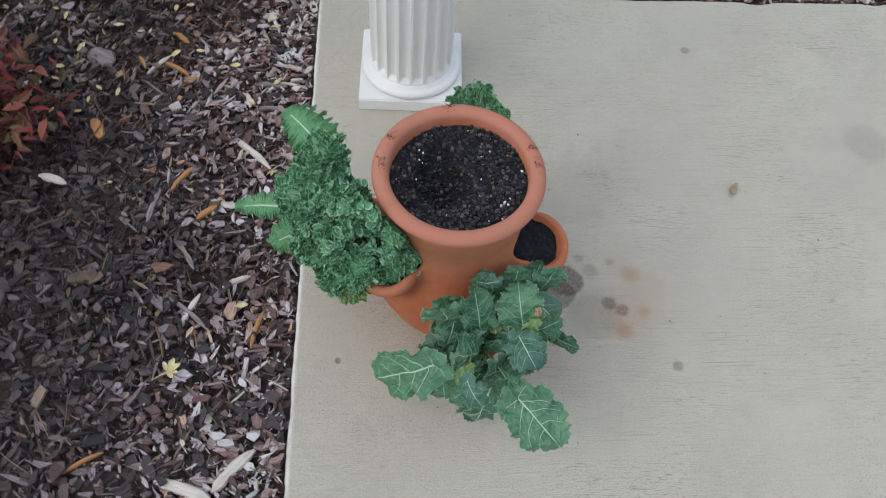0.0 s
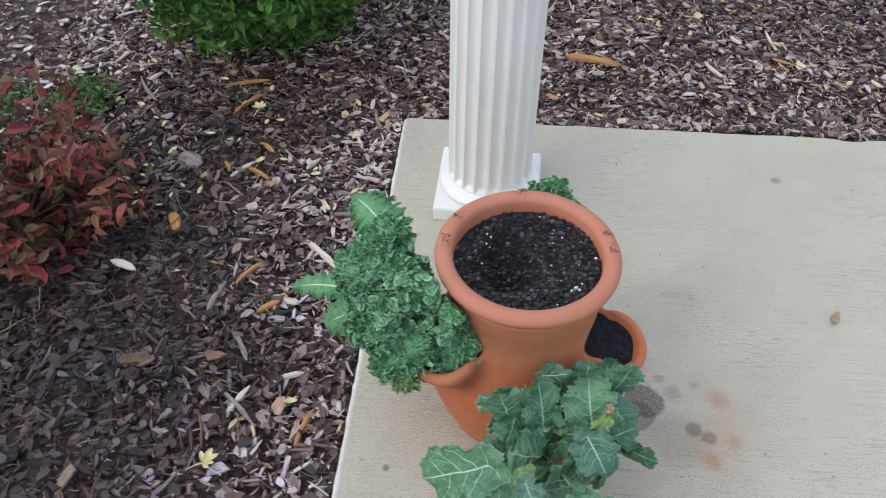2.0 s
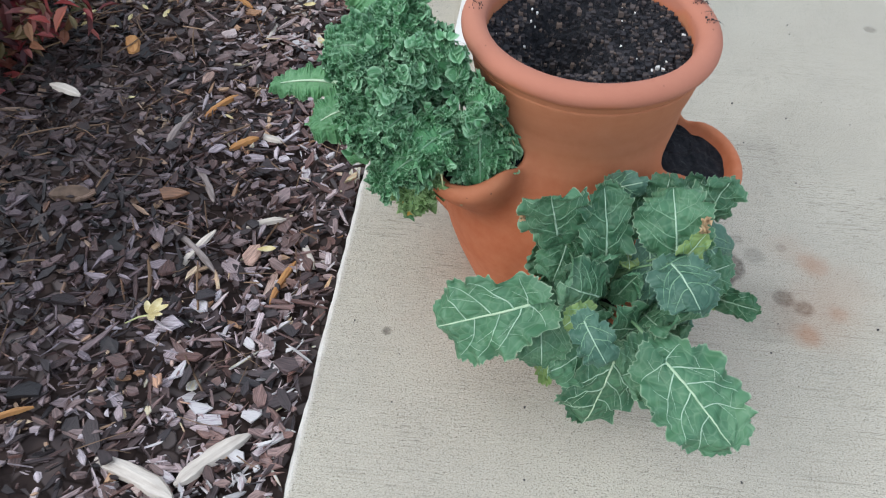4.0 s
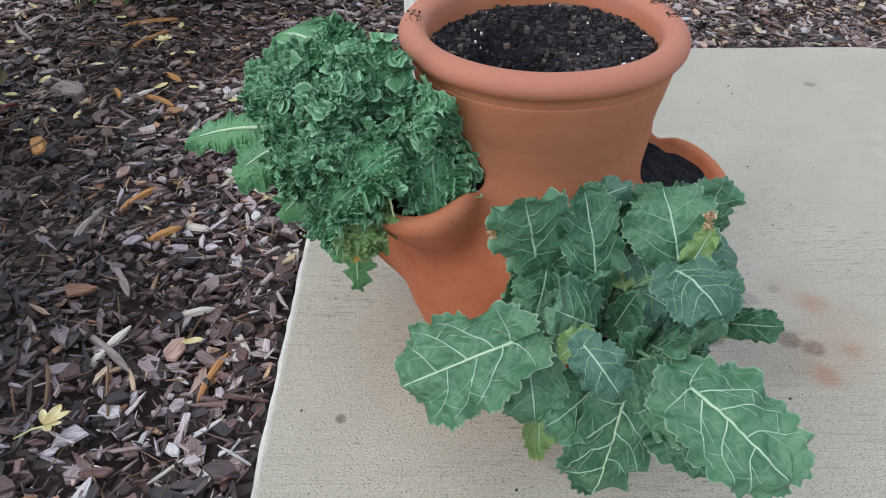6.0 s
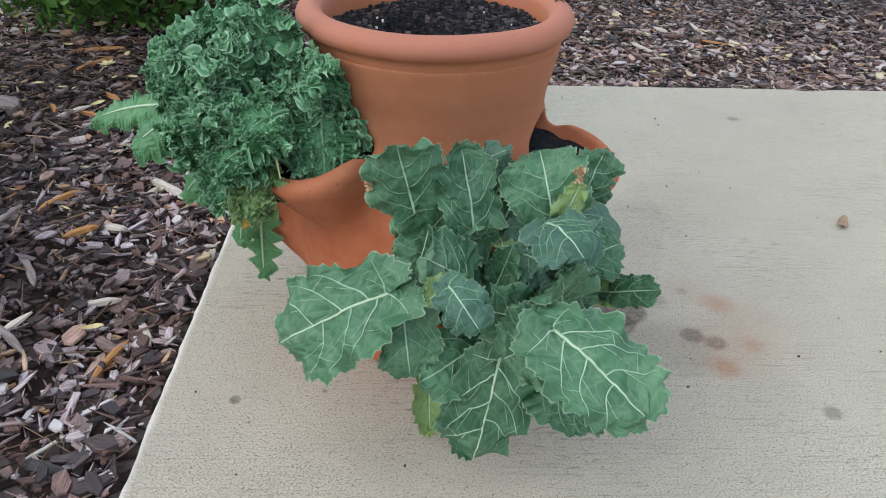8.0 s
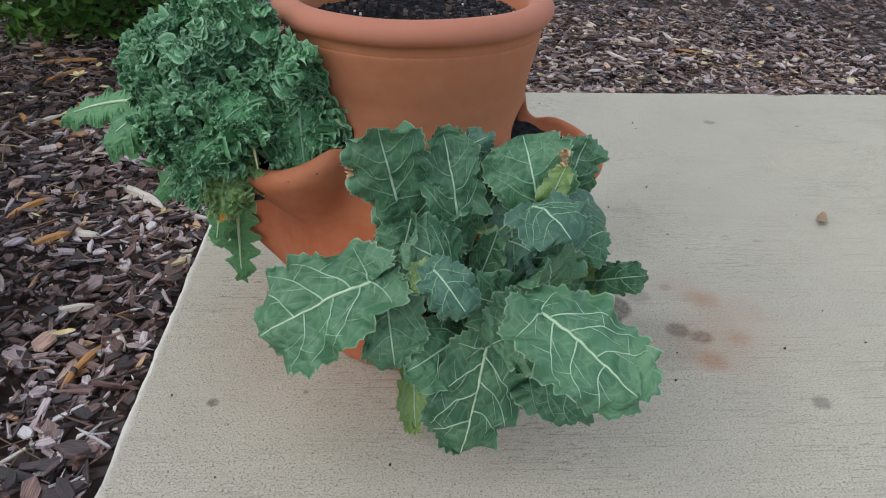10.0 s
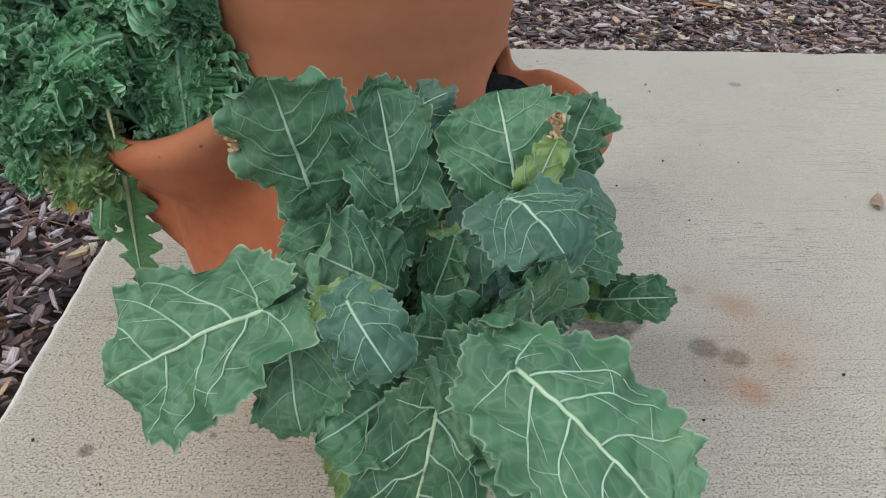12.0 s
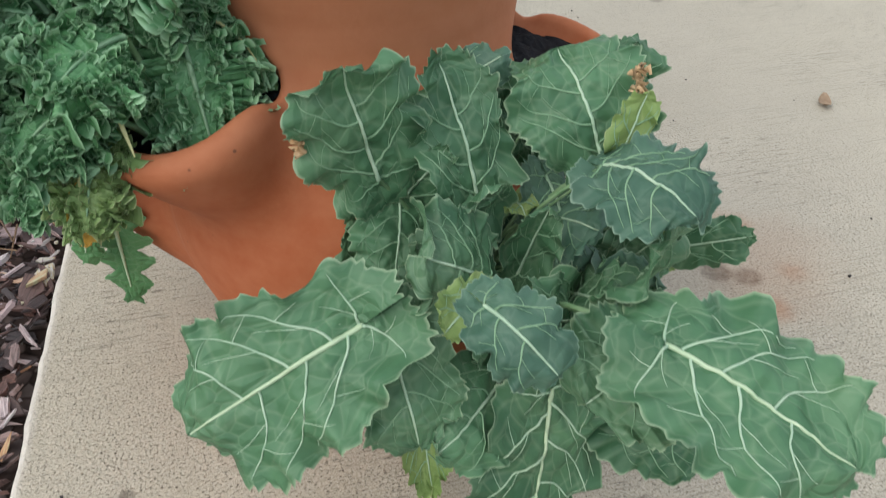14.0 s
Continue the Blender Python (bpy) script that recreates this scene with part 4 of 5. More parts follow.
class CurlyLeaf:
    """A kale blade bent along an arch, its margins gathered into lobes and, finer, into frills."""

    def __init__(self, base, tip, width, up, rise=0.02, frill=1.0, lobe=0.25, curl=0.3, seed=1):
        b, t = Vector(base), Vector(tip)
        self.b, self.t, self.c = b, t, b.lerp(t, 0.5) + Vector((0, 0, rise))
        self.len = (t - b).length
        self.w, self.up, self.frill, self.lobe, self.curl, self.seed = width, Vector(up), frill, lobe, curl, seed

    def rib(self, u):
        return self.b * (1 - u) ** 2 + self.c * (2 * u * (1 - u)) + self.t * u * u

    def at(self, u, v):
        return self.rib(u)

    def mesh(self, name, mat):
        rng = np.random.default_rng(self.seed)
        nu, nv = int(self.len * 1300) + 60, 21
        u = np.linspace(0.0, 1.0, nu)[:, None]
        # rows lie closer together towards the margins, where the folds are tightest
        k = np.linspace(-1.0, 1.0, nv)[None]
        v = np.sign(k) * np.abs(k) ** 0.8
        s = np.abs(v)
        side = np.where(v > 0, 1.0, -1.0)
        B, C, T = (np.array(p) for p in (self.b, self.c, self.t))
        rib = (B * (1 - u) ** 2 + C * 2 * u * (1 - u) + T * u * u)[:, None, :]
        tan = ((C - B) * (1 - u) + (T - C) * u)
        tan /= np.linalg.norm(tan, axis=1)[:, None]
        across = np.cross(tan, np.array(self.up))
        across /= np.linalg.norm(across, axis=1)[:, None]
        nor = np.cross(across, tan)
        tan, across, nor = tan[:, None, :], across[:, None, :], nor[:, None, :]
        arc = self.len + 1.6 * self.w

        def wave(length, jitter):
            """Folds of about this length along each margin, no two alike."""
            f = arc / length
            p = rng.uniform(0, 6.283, 8)
            slow = lambda q, o: np.sin(f * 0.9 * q + p[o]) + 0.7 * np.sin(f * 2.1 * q + p[o + 1])
            ph = np.where(side > 0, 6.283 * f * u + jitter * slow(u, 0) + p[4], 6.283 * f * u + jitter * slow(u, 2) + p[5])
            size = 0.75 + 0.45 * np.sin(f * 1.3 * u + p[6] + side)
            return ph + 0.8 * s, size

        p1, a1 = wave(0.030, 0.9)
        p2, a2 = wave(0.0075, 1.1)
        p3, a3 = wave(0.0050, 1.3)
        outline = np.sin(np.pi * np.clip(0.06 + 0.90 * u ** 0.85, 0, 1)) ** 0.62
        w = self.w * outline * (1 + self.lobe * s ** 1.5 * (0.9 * np.abs(np.sin(0.5 * p1)) - 0.45))
        g1 = self.w * 0.24 * s ** 1.6 * a1 * min(1.0, 0.4 + 0.6 * self.frill)
        g2 = 0.0052 * self.frill * np.clip((s - 0.15) / 0.85, 0, 1) ** 1.2 * a2
        g3 = 0.0034 * self.frill * np.clip((s - 0.45) / 0.55, 0, 1) ** 1.2 * a3
        x = w * v * (1 - 0.22 * self.curl * s * s) + side * (g2 * np.cos(p2) * 0.7 + g3 * np.cos(p3) * 0.9)
        h = -self.curl * self.w * s * s + g1 * np.sin(p1) + g2 * np.sin(p2) + g3 * np.sin(p3)
        # flesh raised between the side veins
        h = h + 0.05 * self.w * np.abs(np.sin(3.1416 * 5 * (u - 0.35 * s))) * np.clip(4 * s, 0, 1) * (1 - s)
        y = 0.35 * self.w * s ** 2 * (u - 0.15) + g1 * 0.5 * np.cos(p1) + g2 * 0.55 * np.cos(2 * p2) + g3 * 0.5 * np.cos(2 * p3)
        P = rib + across * x[..., None] + nor * h[..., None] + tan * y[..., None]
        uv = np.stack([u * self.len + 0 * v, v * self.w + 0 * u], -1).reshape(-1, 2)
        margin = np.stack([np.maximum(s, 8 * u - 7) + 0 * u, u + 0 * v], -1).reshape(-1, 2)
        verts, faces, uv, margin = [P.reshape(-1, 3)], grid_faces(nu, nv), [uv], [margin]
        if self.frill > 0.7:
            # gathered crests that stand up along the margins and over the blade
            start = nu * nv
            for row, (col, high) in enumerate(((0, 0.0075), (nv - 1, 0.0075), (1, 0.0062), (nv - 2, 0.0062), (3, 0.0058), (nv - 4, 0.0058), (6, 0.005), (nv - 7, 0.005), (8, 0.004), (nv - 9, 0.004))):
                n = int(arc * 3000) + 40
                x = np.linspace(0.03, 0.99, n)
                c = np.clip(col + 1.6 * np.sin(arc * 60 * x + rng.uniform(0, 6)) + 1.1 * np.sin(arc * 140 * x + rng.uniform(0, 6)), 0, nv - 1.001)
                i0, w0 = c.astype(int), (c % 1.0)[:, None]
                y = np.minimum(x * (nu - 1), nu - 1.001)
                j0, w1 = y.astype(int), (y % 1.0)[:, None]
                foot = (P[j0, i0] * (1 - w0) + P[j0, i0 + 1] * w0) * (1 - w1) + (P[j0 + 1, i0] * (1 - w0) + P[j0 + 1, i0 + 1] * w0) * w1
                way = [np.stack([np.interp(x, u[:, 0], m[:, 0, k]) for k in range(3)], -1) for m in (tan, across, nor)]
                o = -1.0 if col < nv // 2 else 1.0
                out = way[1] * o * (0.75 if col in (0, nv - 1) else 0.25) + way[2] * (0.45 if col in (0, nv - 1) else 0.85)
                q = rng.uniform(0, 6.283, 6)
                a = 6.283 * arc / 0.0062 * x + 2.2 * np.sin(arc * 110 * x + q[0]) + 1.5 * np.sin(arc * 270 * x + q[1])
                b = 6.283 * arc / 0.0029 * x + 1.3 * np.sin(arc * 260 * x + q[2])
                lift = high * np.clip(0.70 + 0.8 * np.sin(arc * 190 * x + q[3]) * np.sin(arc * 75 * x + q[4]) + 0.3 * np.sin(arc * 420 * x + q[5]), 0.08, 1.6)
                lift *= np.clip(8 * x, 0, 1)
                for t in (0.0, 0.4, 0.75, 1.0):
                    g = t ** 1.3
                    p = foot + out * (lift * t + 0.0011 * g * np.sin(b))[:, None]
                    p = p + way[1] * (o * g * (0.0027 * np.cos(a) + 0.0009 * t * np.cos(b)))[:, None]
                    p = p + way[0] * (g * (0.0019 * np.sin(2 * a) + 0.0007 * t * np.sin(2 * b)))[:, None] + way[2] * (g * 0.0016 * np.sin(a))[:, None]
                    verts.append(p)
                    uv.append(np.stack([x * self.len, 0 * x + col * 0.01 + 0.008 * t], -1))
                    margin.append(np.stack([0 * x + (0.55 + 0.45 * t), x], -1))
                faces += [tuple(start + i for i in f) for f in grid_faces(4, n)]
                start += 4 * n
        verts = clear_of_pot(np.concatenate(verts))
        return mesh_from(name, verts, faces, mat, uvs=np.concatenate(uv), margin=np.concatenate(margin))


def build_kale(name, root, specs, label):
    plant = tagged(empty_at(name, root), label, "plant")
    inv = Matrix.Translation(-plant.location)
    for base, tip, w, up, mat, kw in specs:
        leaf = CurlyLeaf(base, tip, w, up, **kw)
        lf = part("leaf", leaf.mesh("leaf", mat), plant, "fresh green lobed leaf" if mat is KALE_FRESH else ("yellowing curled leaf" if mat is KALE_YELLOW else ""))
        lf.matrix_parent_inverse = inv
        us = np.linspace(0.0, 0.86, 14).tolist()
        thick = 0.0011 + 0.012 * leaf.len
        v, f = tube([leaf.rib(u) + leaf.up.normalized() * 0.0006 for u in us], [thick * (1 - u) ** 0.9 + 0.0002 for u in us], 6)
        part("midrib", mesh_from("midrib", v, f, VEIN if mat is KALE_FRESH else FAINT_VEIN), lf, "pale raised midrib")
        v, f = stalk(root, leaf, thick, 0.012)
        part("stalk", mesh_from("stalk", v, f, STALK), lf)
    return plant


def withered_stalks(plant):
    """Old pale leaf stalks that hang from the crown of the kale, one with a yellow leaf."""
    for pts, r in ((((0.128, -0.960, 0.275), (0.120, -0.985, 0.262), (0.119, -0.990, 0.240), (0.113, -0.986, 0.214)), 0.0030),
                   (((0.150, -0.965, 0.292), (0.147, -0.985, 0.288), (0.150, -0.996, 0.276), (0.153, -1.002, 0.262)), 0.0016),
                   (((0.196, -0.938, 0.312), (0.208, -0.950, 0.311), (0.219, -0.953, 0.300), (0.226, -0.955, 0.286)), 0.0010)):
        v, f = tube(pts, [r, r, r * 0.8, r * 0.3], 7)
        ob = part("withered_stalk", mesh_from("withered_stalk", v, f, STEM_YELLOW), plant, "pale yellowed old leaf stalk")
        ob.matrix_parent_inverse = Matrix.Translation(-plant.location)
    lf = Leaf((0.119, -0.988, 0.236), (0.112, -0.994, 0.206), 0.010, (0.1, -0.9, 0.3), ruffle=0.4, seed=92)
    ob = part("withered_leaf", lf.mesh("withered_leaf", YELLOW_DEAD, 31, 11), plant, "orange-yellow withered leaf")
    ob.matrix_parent_inverse = Matrix.Translation(-plant.location)
    lf = Leaf((0.224, -0.953, 0.290), (0.232, -0.957, 0.270), 0.006, (0.3, -0.9, 0.3), ruffle=0.3, seed=93)
    ob = part("leaf", lf.mesh("leaf", KALE_FRESH, 21, 9), plant, "tiny leaf at the end of a bent stalk")
    ob.matrix_parent_inverse = Matrix.Translation(-plant.location)


def kale_specs():
    K, F, Y = KALE, KALE_FRESH, KALE_YELLOW
    left = [
        # the dark leaves that hang into the mouth of the pocket
        ((0.186, -0.958, 0.318), (0.193, -0.986, 0.240), 0.034, (0.15, -0.95, 0.35), K, dict(rise=0.004, curl=0.15, seed=41)),
        ((0.205, -0.940, 0.312), (0.219, -0.958, 0.256), 0.020, (0.4, -0.9, 0.3), K, dict(rise=0.004, curl=0.2, seed=42)),
        ((0.178, -0.955, 0.336), (0.214, -0.948, 0.322), 0.022, (0.1, -0.8, 0.6), K, dict(rise=0.012, seed=43)),
        ((0.172, -0.950, 0.332), (0.190, -0.975, 0.352), 0.026, (0.0, -0.7, 0.7), K, dict(rise=0.010, seed=44)),
        # leaves that turn their backs, with the pale stalks
        ((0.160, -0.975, 0.318), (0.122, -1.004, 0.302), 0.030, (-0.1, -0.8, 0.6), K, dict(rise=0.010, curl=0.4, seed=45)),
        ((0.138, -0.978, 0.290), (0.094, -1.000, 0.268), 0.030, (-0.1, -0.85, 0.5), K, dict(rise=0.010, curl=0.4, seed=46)),
        ((0.134, -0.978, 0.270), (0.116, -1.000, 0.218), 0.022, (-0.1, -0.95, 0.3), Y, dict(rise=0.006, seed=47)),
        ((0.120, -0.965, 0.270), (0.080, -0.985, 0.226), 0.024, (-0.2, -0.9, 0.4), K, dict(rise=0.010, seed=48)),
        # the crown, standing above the pot's shoulder
        ((0.140, -0.930, 0.335), (0.134, -0.938, 0.398), 0.028, (-0.1, -0.9, 0.4), K, dict(rise=0.0, curl=0.2, seed=49)),
        ((0.118, -0.915, 0.335), (0.088, -0.905, 0.390), 0.032, (-0.2, -0.8, 0.6), K, dict(rise=0.008, seed=50)),
        ((0.120, -0.945, 0.325), (0.104, -0.972, 0.365), 0.028, (-0.1, -0.8, 0.6), K, dict(rise=0.006, seed=51)),
        ((0.105, -0.925, 0.320), (0.045, -0.935, 0.330), 0.038, (-0.1, -0.6, 0.8), K, dict(rise=0.022, seed=52)),
        ((0.115, -0.950, 0.305), (0.062, -0.975, 0.302), 0.034, (-0.1, -0.7, 0.7), K, dict(rise=0.020, seed=53)),
        ((0.110, -0.935, 0.290), (0.036, -0.928, 0.252), 0.034, (-0.2, -0.7, 0.7), K, dict(rise=0.020, seed=54)),
        ((0.152, -0.922, 0.325), (0.150, -0.930, 0.382), 0.024, (-0.1, -0.9, 0.4), K, dict(rise=0.0, curl=0.2, seed=71)),
        ((0.165, -0.935, 0.320), (0.172, -0.945, 0.358), 0.022, (0.0, -0.9, 0.4), K, dict(rise=0.0, curl=0.2, seed=72)),
        ((0.160, -0.955, 0.292), (0.166, -0.972, 0.342), 0.022, (0.0, -0.95, 0.3), K, dict(rise=0.0, curl=0.1, seed=73)),
        # the long frilled leaf that reaches out over the mulch, and the lobed ones below it
        ((0.090, -0.885, 0.335), (-0.002, -0.852, 0.318), 0.040, (-0.1, -0.6, 0.8), K, dict(rise=0.026, seed=55)),
        ((0.085, -0.905, 0.290), (-0.014, -0.905, 0.246), 0.038, (-0.2, -0.6, 0.75), F, dict(rise=0.026, frill=0.42, lobe=0.30, curl=0.25, seed=56)),
        ((0.030, -0.850, 0.270), (-0.082, -0.828, 0.244), 0.022, (-0.2, -0.6, 0.75), F, dict(rise=0.016, frill=0.42, lobe=0.40, curl=0.3, seed=57)),
        ((0.080, -0.895, 0.235), (0.018, -0.872, 0.172), 0.024, (-0.3, -0.8, 0.5), F, dict(rise=0.014, frill=0.15, lobe=0.4, seed=58)),
    ]
    back = [
        # the long leaf that leans away towards the column
        ((0.095, -0.795, 0.308), (-0.006, -0.650, 0.292), 0.044, (-0.2, -0.4, 0.9), F, dict(rise=0.035, frill=0.50, lobe=0.4, curl=0.3, seed=61)),
        ((0.100, -0.815, 0.312), (0.044, -0.730, 0.315), 0.029, (-0.2, -0.5, 0.85), K, dict(rise=0.022, seed=62)),
        ((0.095, -0.840, 0.310), (0.026, -0.800, 0.308), 0.034, (-0.2, -0.6, 0.8), K, dict(rise=0.022, seed=64)),
        ((0.110, -0.870, 0.325), (0.086, -0.850, 0.368), 0.029, (-0.2, -0.8, 0.6), K, dict(rise=0.008, seed=65)),
        ((0.132, -0.885, 0.325), (0.124, -0.872, 0.370), 0.023, (-0.1, -0.8, 0.6), K, dict(rise=0.004, seed=66)),
        # a lobed leaf that hangs down beside the pot
        ((0.100, -0.858, 0.165), (0.094, -0.852, 0.052), 0.019, (-0.2, -0.95, 0.2), F, dict(rise=0.0, frill=0.12, lobe=0.9, curl=0.1, seed=67)),
        ((0.088, -0.868, 0.172), (0.074, -0.872, 0.110), 0.016, (-0.2, -0.95, 0.3), F, dict(rise=0.004, frill=0.2, lobe=0.6, seed=68)),
    ]
    rng = random.Random(14)
    for i in range(26):
        # smaller leaves that fill the crown between the large ones, turned outwards
        x, y, z = rng.uniform(0.066, 0.140), rng.uniform(-0.955, -0.845), rng.uniform(0.262, 0.335)
        d = Vector((x - 0.155, y + 0.895, rng.uniform(-0.01, 0.08))).normalized() * rng.uniform(0.035, 0.055)
        left.append(((x, y, z), (x + d.x, y + d.y - 0.012, z + d.z), rng.uniform(0.018, 0.028), (rng.uniform(-0.4, 0.1), -0.75, 0.65), K, dict(rise=0.010, seed=400 + i)))
    rear = [
        ((0.330, -0.680, 0.300), (0.318, -0.620, 0.318), 0.030, (0, -0.5, 0.9), K, dict(rise=0.014, seed=81)),
        ((0.345, -0.680, 0.305), (0.372, -0.630, 0.308), 0.028, (0.1, -0.5, 0.9), K, dict(rise=0.014, seed=82)),
        ((0.350, -0.685, 0.295), (0.402, -0.662, 0.285), 0.024, (0.1, -0.4, 0.9), K, dict(rise=0.012, seed=83)),
        ((0.340, -0.670, 0.300), (0.352, -0.625, 0.335), 0.020, (0.0, -0.8, 0.6), K, dict(rise=0.004, seed=84)),
    ]
    return left, back, rear


build_collard()
LEFT, BACK, REAR = kale_specs()
withered_stalks(build_kale("kale_plant", on_pot(-141, 0.160, 0.230), LEFT, "curly kale with tight dark green frills in a pot pocket"))
build_kale("kale_plant", on_pot(160, 0.175, 0.135), BACK, "curly kale with long spreading leaves, some fresh green")
build_kale("kale_plant", on_pot(100, 0.160, 0.230), REAR, "small curly kale behind the pot rim")


# ---- shrubs ----
def leaf_cloud(points, normals, sizes, rng, slim=0.45, fold=0.25):
    """Many small pointed leaves, folded along the rib and drooping at the tip."""
    n = len(points)
    up = rng.normal(size=(n, 3)) * 0.55 + normals
    up /= np.linalg.norm(up, axis=1)[:, None]
    d = rng.normal(size=(n, 3))
    d -= (d * up).sum(1)[:, None] * up
    d /= np.linalg.norm(d, axis=1)[:, None]
    s = np.cross(up, d)
    L, W = sizes[:, None], sizes[:, None] * slim
    p = points
    row = lambda x, y, z: p + d * L * x + s * W * y + up * (W * z - L * 0.35 * (x + 0.5) ** 2)
    v = np.stack([row(-0.5, 0, 0), row(-0.18, 0.46, fold), row(-0.18, 0, 0), row(-0.18, -0.46, fold), row(0.16, 0.40, fold), row(0.16, 0, 0), row(0.16, -0.40, fold), row(0.5, 0, 0)], axis=1).reshape(-1, 3)
    i = np.arange(n)[:, None] * 8
    f = []
    for q in ((0, 2, 1), (0, 3, 2), (1, 2, 5, 4), (2, 3, 6, 5), (4, 5, 7), (5, 6, 7)):
        f += (i + np.array([q])).tolist()
    return v, f


def shell_points(n, centre, radii, rng, lump=0.16, depth=0.28, seed=0.0, low=-1.0):
    out, nor = [], []
    while len(out) < n:
        d = rng.normal(size=3)
        d /= np.linalg.norm(d)
        if d[2] < low:
            continue
        k = 1 + lump * noise.noise(Vector(d * 3.2) + Vector((seed, 0, 0))) + 0.5 * lump * noise.noise(Vector(d * 8) + Vector((0, seed, 0)))
        k *= 1 - depth * rng.random() ** 2
        out.append(np.array(centre) + np.array(radii) * d * k)
        nor.append(d)
    return np.array(out), np.array(nor)


def branches(base, tips, rng, thick):
    pieces = []
    for t in tips:
        t, b = Vector(t), Vector(base) + Vector((rng.uniform(-1, 1), rng.uniform(-1, 1), 0)) * thick * 4
        mid = b.lerp(t, 0.5) + Vector((rng.uniform(-1, 1), rng.uniform(-1, 1), rng.uniform(0, 1))) * 0.03
        pts = [b, b.lerp(mid, 0.5), mid, mid.lerp(t, 0.5), t]
        pieces.append(tube(pts, [thick, thick * 0.8, thick * 0.6, thick * 0.45, thick * 0.25], 6))
    return pieces


def build_evergreen():
    rng = np.random.default_rng(21)
    base = (-0.46, 0.46, bed_height(-0.46, 0.46) - 0.01)
    bush = tagged(empty_at("evergreen_shrub", base), "dense dark green clipped evergreen shrub in the mulch bed", "shrub")
    inv = Matrix.Translation(-Vector(base))
    p, nn = shell_points(9000, (-0.46, 0.42, 0.36), (0.41, 0.41, 0.36), rng, 0.2, 0.32, 1.0)
    keep = p[:, 2] > 0.015
    v, f = leaf_cloud(p[keep], nn[keep], rng.uniform(0.020, 0.042, keep.sum()), rng, 0.55)
    part("crown", mesh_from("crown", v, f, BOX_GREEN, smooth=False), bush).matrix_parent_inverse = inv
    r = random.Random(5)
    tips = shell_points(46, (-0.46, 0.46, 0.36), (0.36, 0.36, 0.32), rng, 0.2, 0.1, 1.0)[0]
    for t in range(0, 46, 6):
        v, f = merged(branches(base, tips[t:t + 6], r, 0.007))
        part("branch", mesh_from("branch", v, f, TWIG), bush).matrix_parent_inverse = inv


def build_red_shrub():
    rng = np.random.default_rng(8)
    c = (-0.79, -0.50)
    base = (*c, bed_height(*c) - 0.01)
    bush = tagged(empty_at("red_shrub", base), "low shrub with crimson and bronze autumn leaves in mulch", "shrub")
    inv = Matrix.Translation(-Vector(base))
    r = random.Random(9)
    tips = shell_points(60, (*c, 0.17), (0.25, 0.24, 0.19), rng, 0.3, 0.25, 4.0)[0]
    tips = tips[tips[:, 2] > 0.03]
    pts, nor = [], []
    for t in tips:
        d = Vector(t) - Vector(base)
        for k in range(34):
            s = r.uniform(0.45, 1.12)
            pts.append(np.array(Vector(base) + d * s) + rng.normal(size=3) * 0.022)
            nor.append(np.array(d.normalized()) * 0.6 + np.array((0, 0, 0.6)))
    p, nn = np.array(pts), np.array(nor)
    keep = p[:, 2] > -0.005
    v, f = leaf_cloud(p[keep], nn[keep], rng.uniform(0.020, 0.050, keep.sum()), rng, 0.42)
    part("crown", mesh_from("crown", v, f, RED_LEAF, smooth=False), bush).matrix_parent_inverse = inv
    for t in tips:
        v, f = merged(branches(base, [t], r, 0.0035))
        part("branch", mesh_from("branch", v, f, TWIG), bush).matrix_parent_inverse = inv


def build_weeds():
    rng = np.random.default_rng(3)
    for x, y, rr in ((-1.06, -0.12, 0.13), (-0.90, -0.66, 0.09), (-0.83, -0.06, 0.10)):
        z = bed_height(x, y)
        p, nn = shell_points(420, (x, y, z), (rr, rr, 0.07), rng, 0.4, 0.5, x, low=0.0)
        v, f = leaf_cloud(p, nn, rng.uniform(0.012, 0.024, 420), rng, 0.4)
        r = random.Random(int(-x * 100))
        ob = tagged(empty_at("weed_clump", (x, y, z)), "low clump of small green weeds in the mulch", "weed", "weeds in the bed")
        inv = Matrix.Translation(-Vector((x, y, z)))
        part("foliage", mesh_from("foliage", v, f, WEED, smooth=False), ob).matrix_parent_inverse = inv
        v, f = merged(branches((x, y, z - 0.01), p[:20], r, 0.0015))
        stems = part("stems", mesh_from("stems", v, f, WEED), ob)
        stems.matrix_parent_inverse = inv
        tagged(stems, kind="stuff")


build_evergreen()
build_red_shrub()
build_weeds()


# ---- the mulch ----
def in_bed(x, y, edge=0.006):
    return not (x > -edge and y < edge)


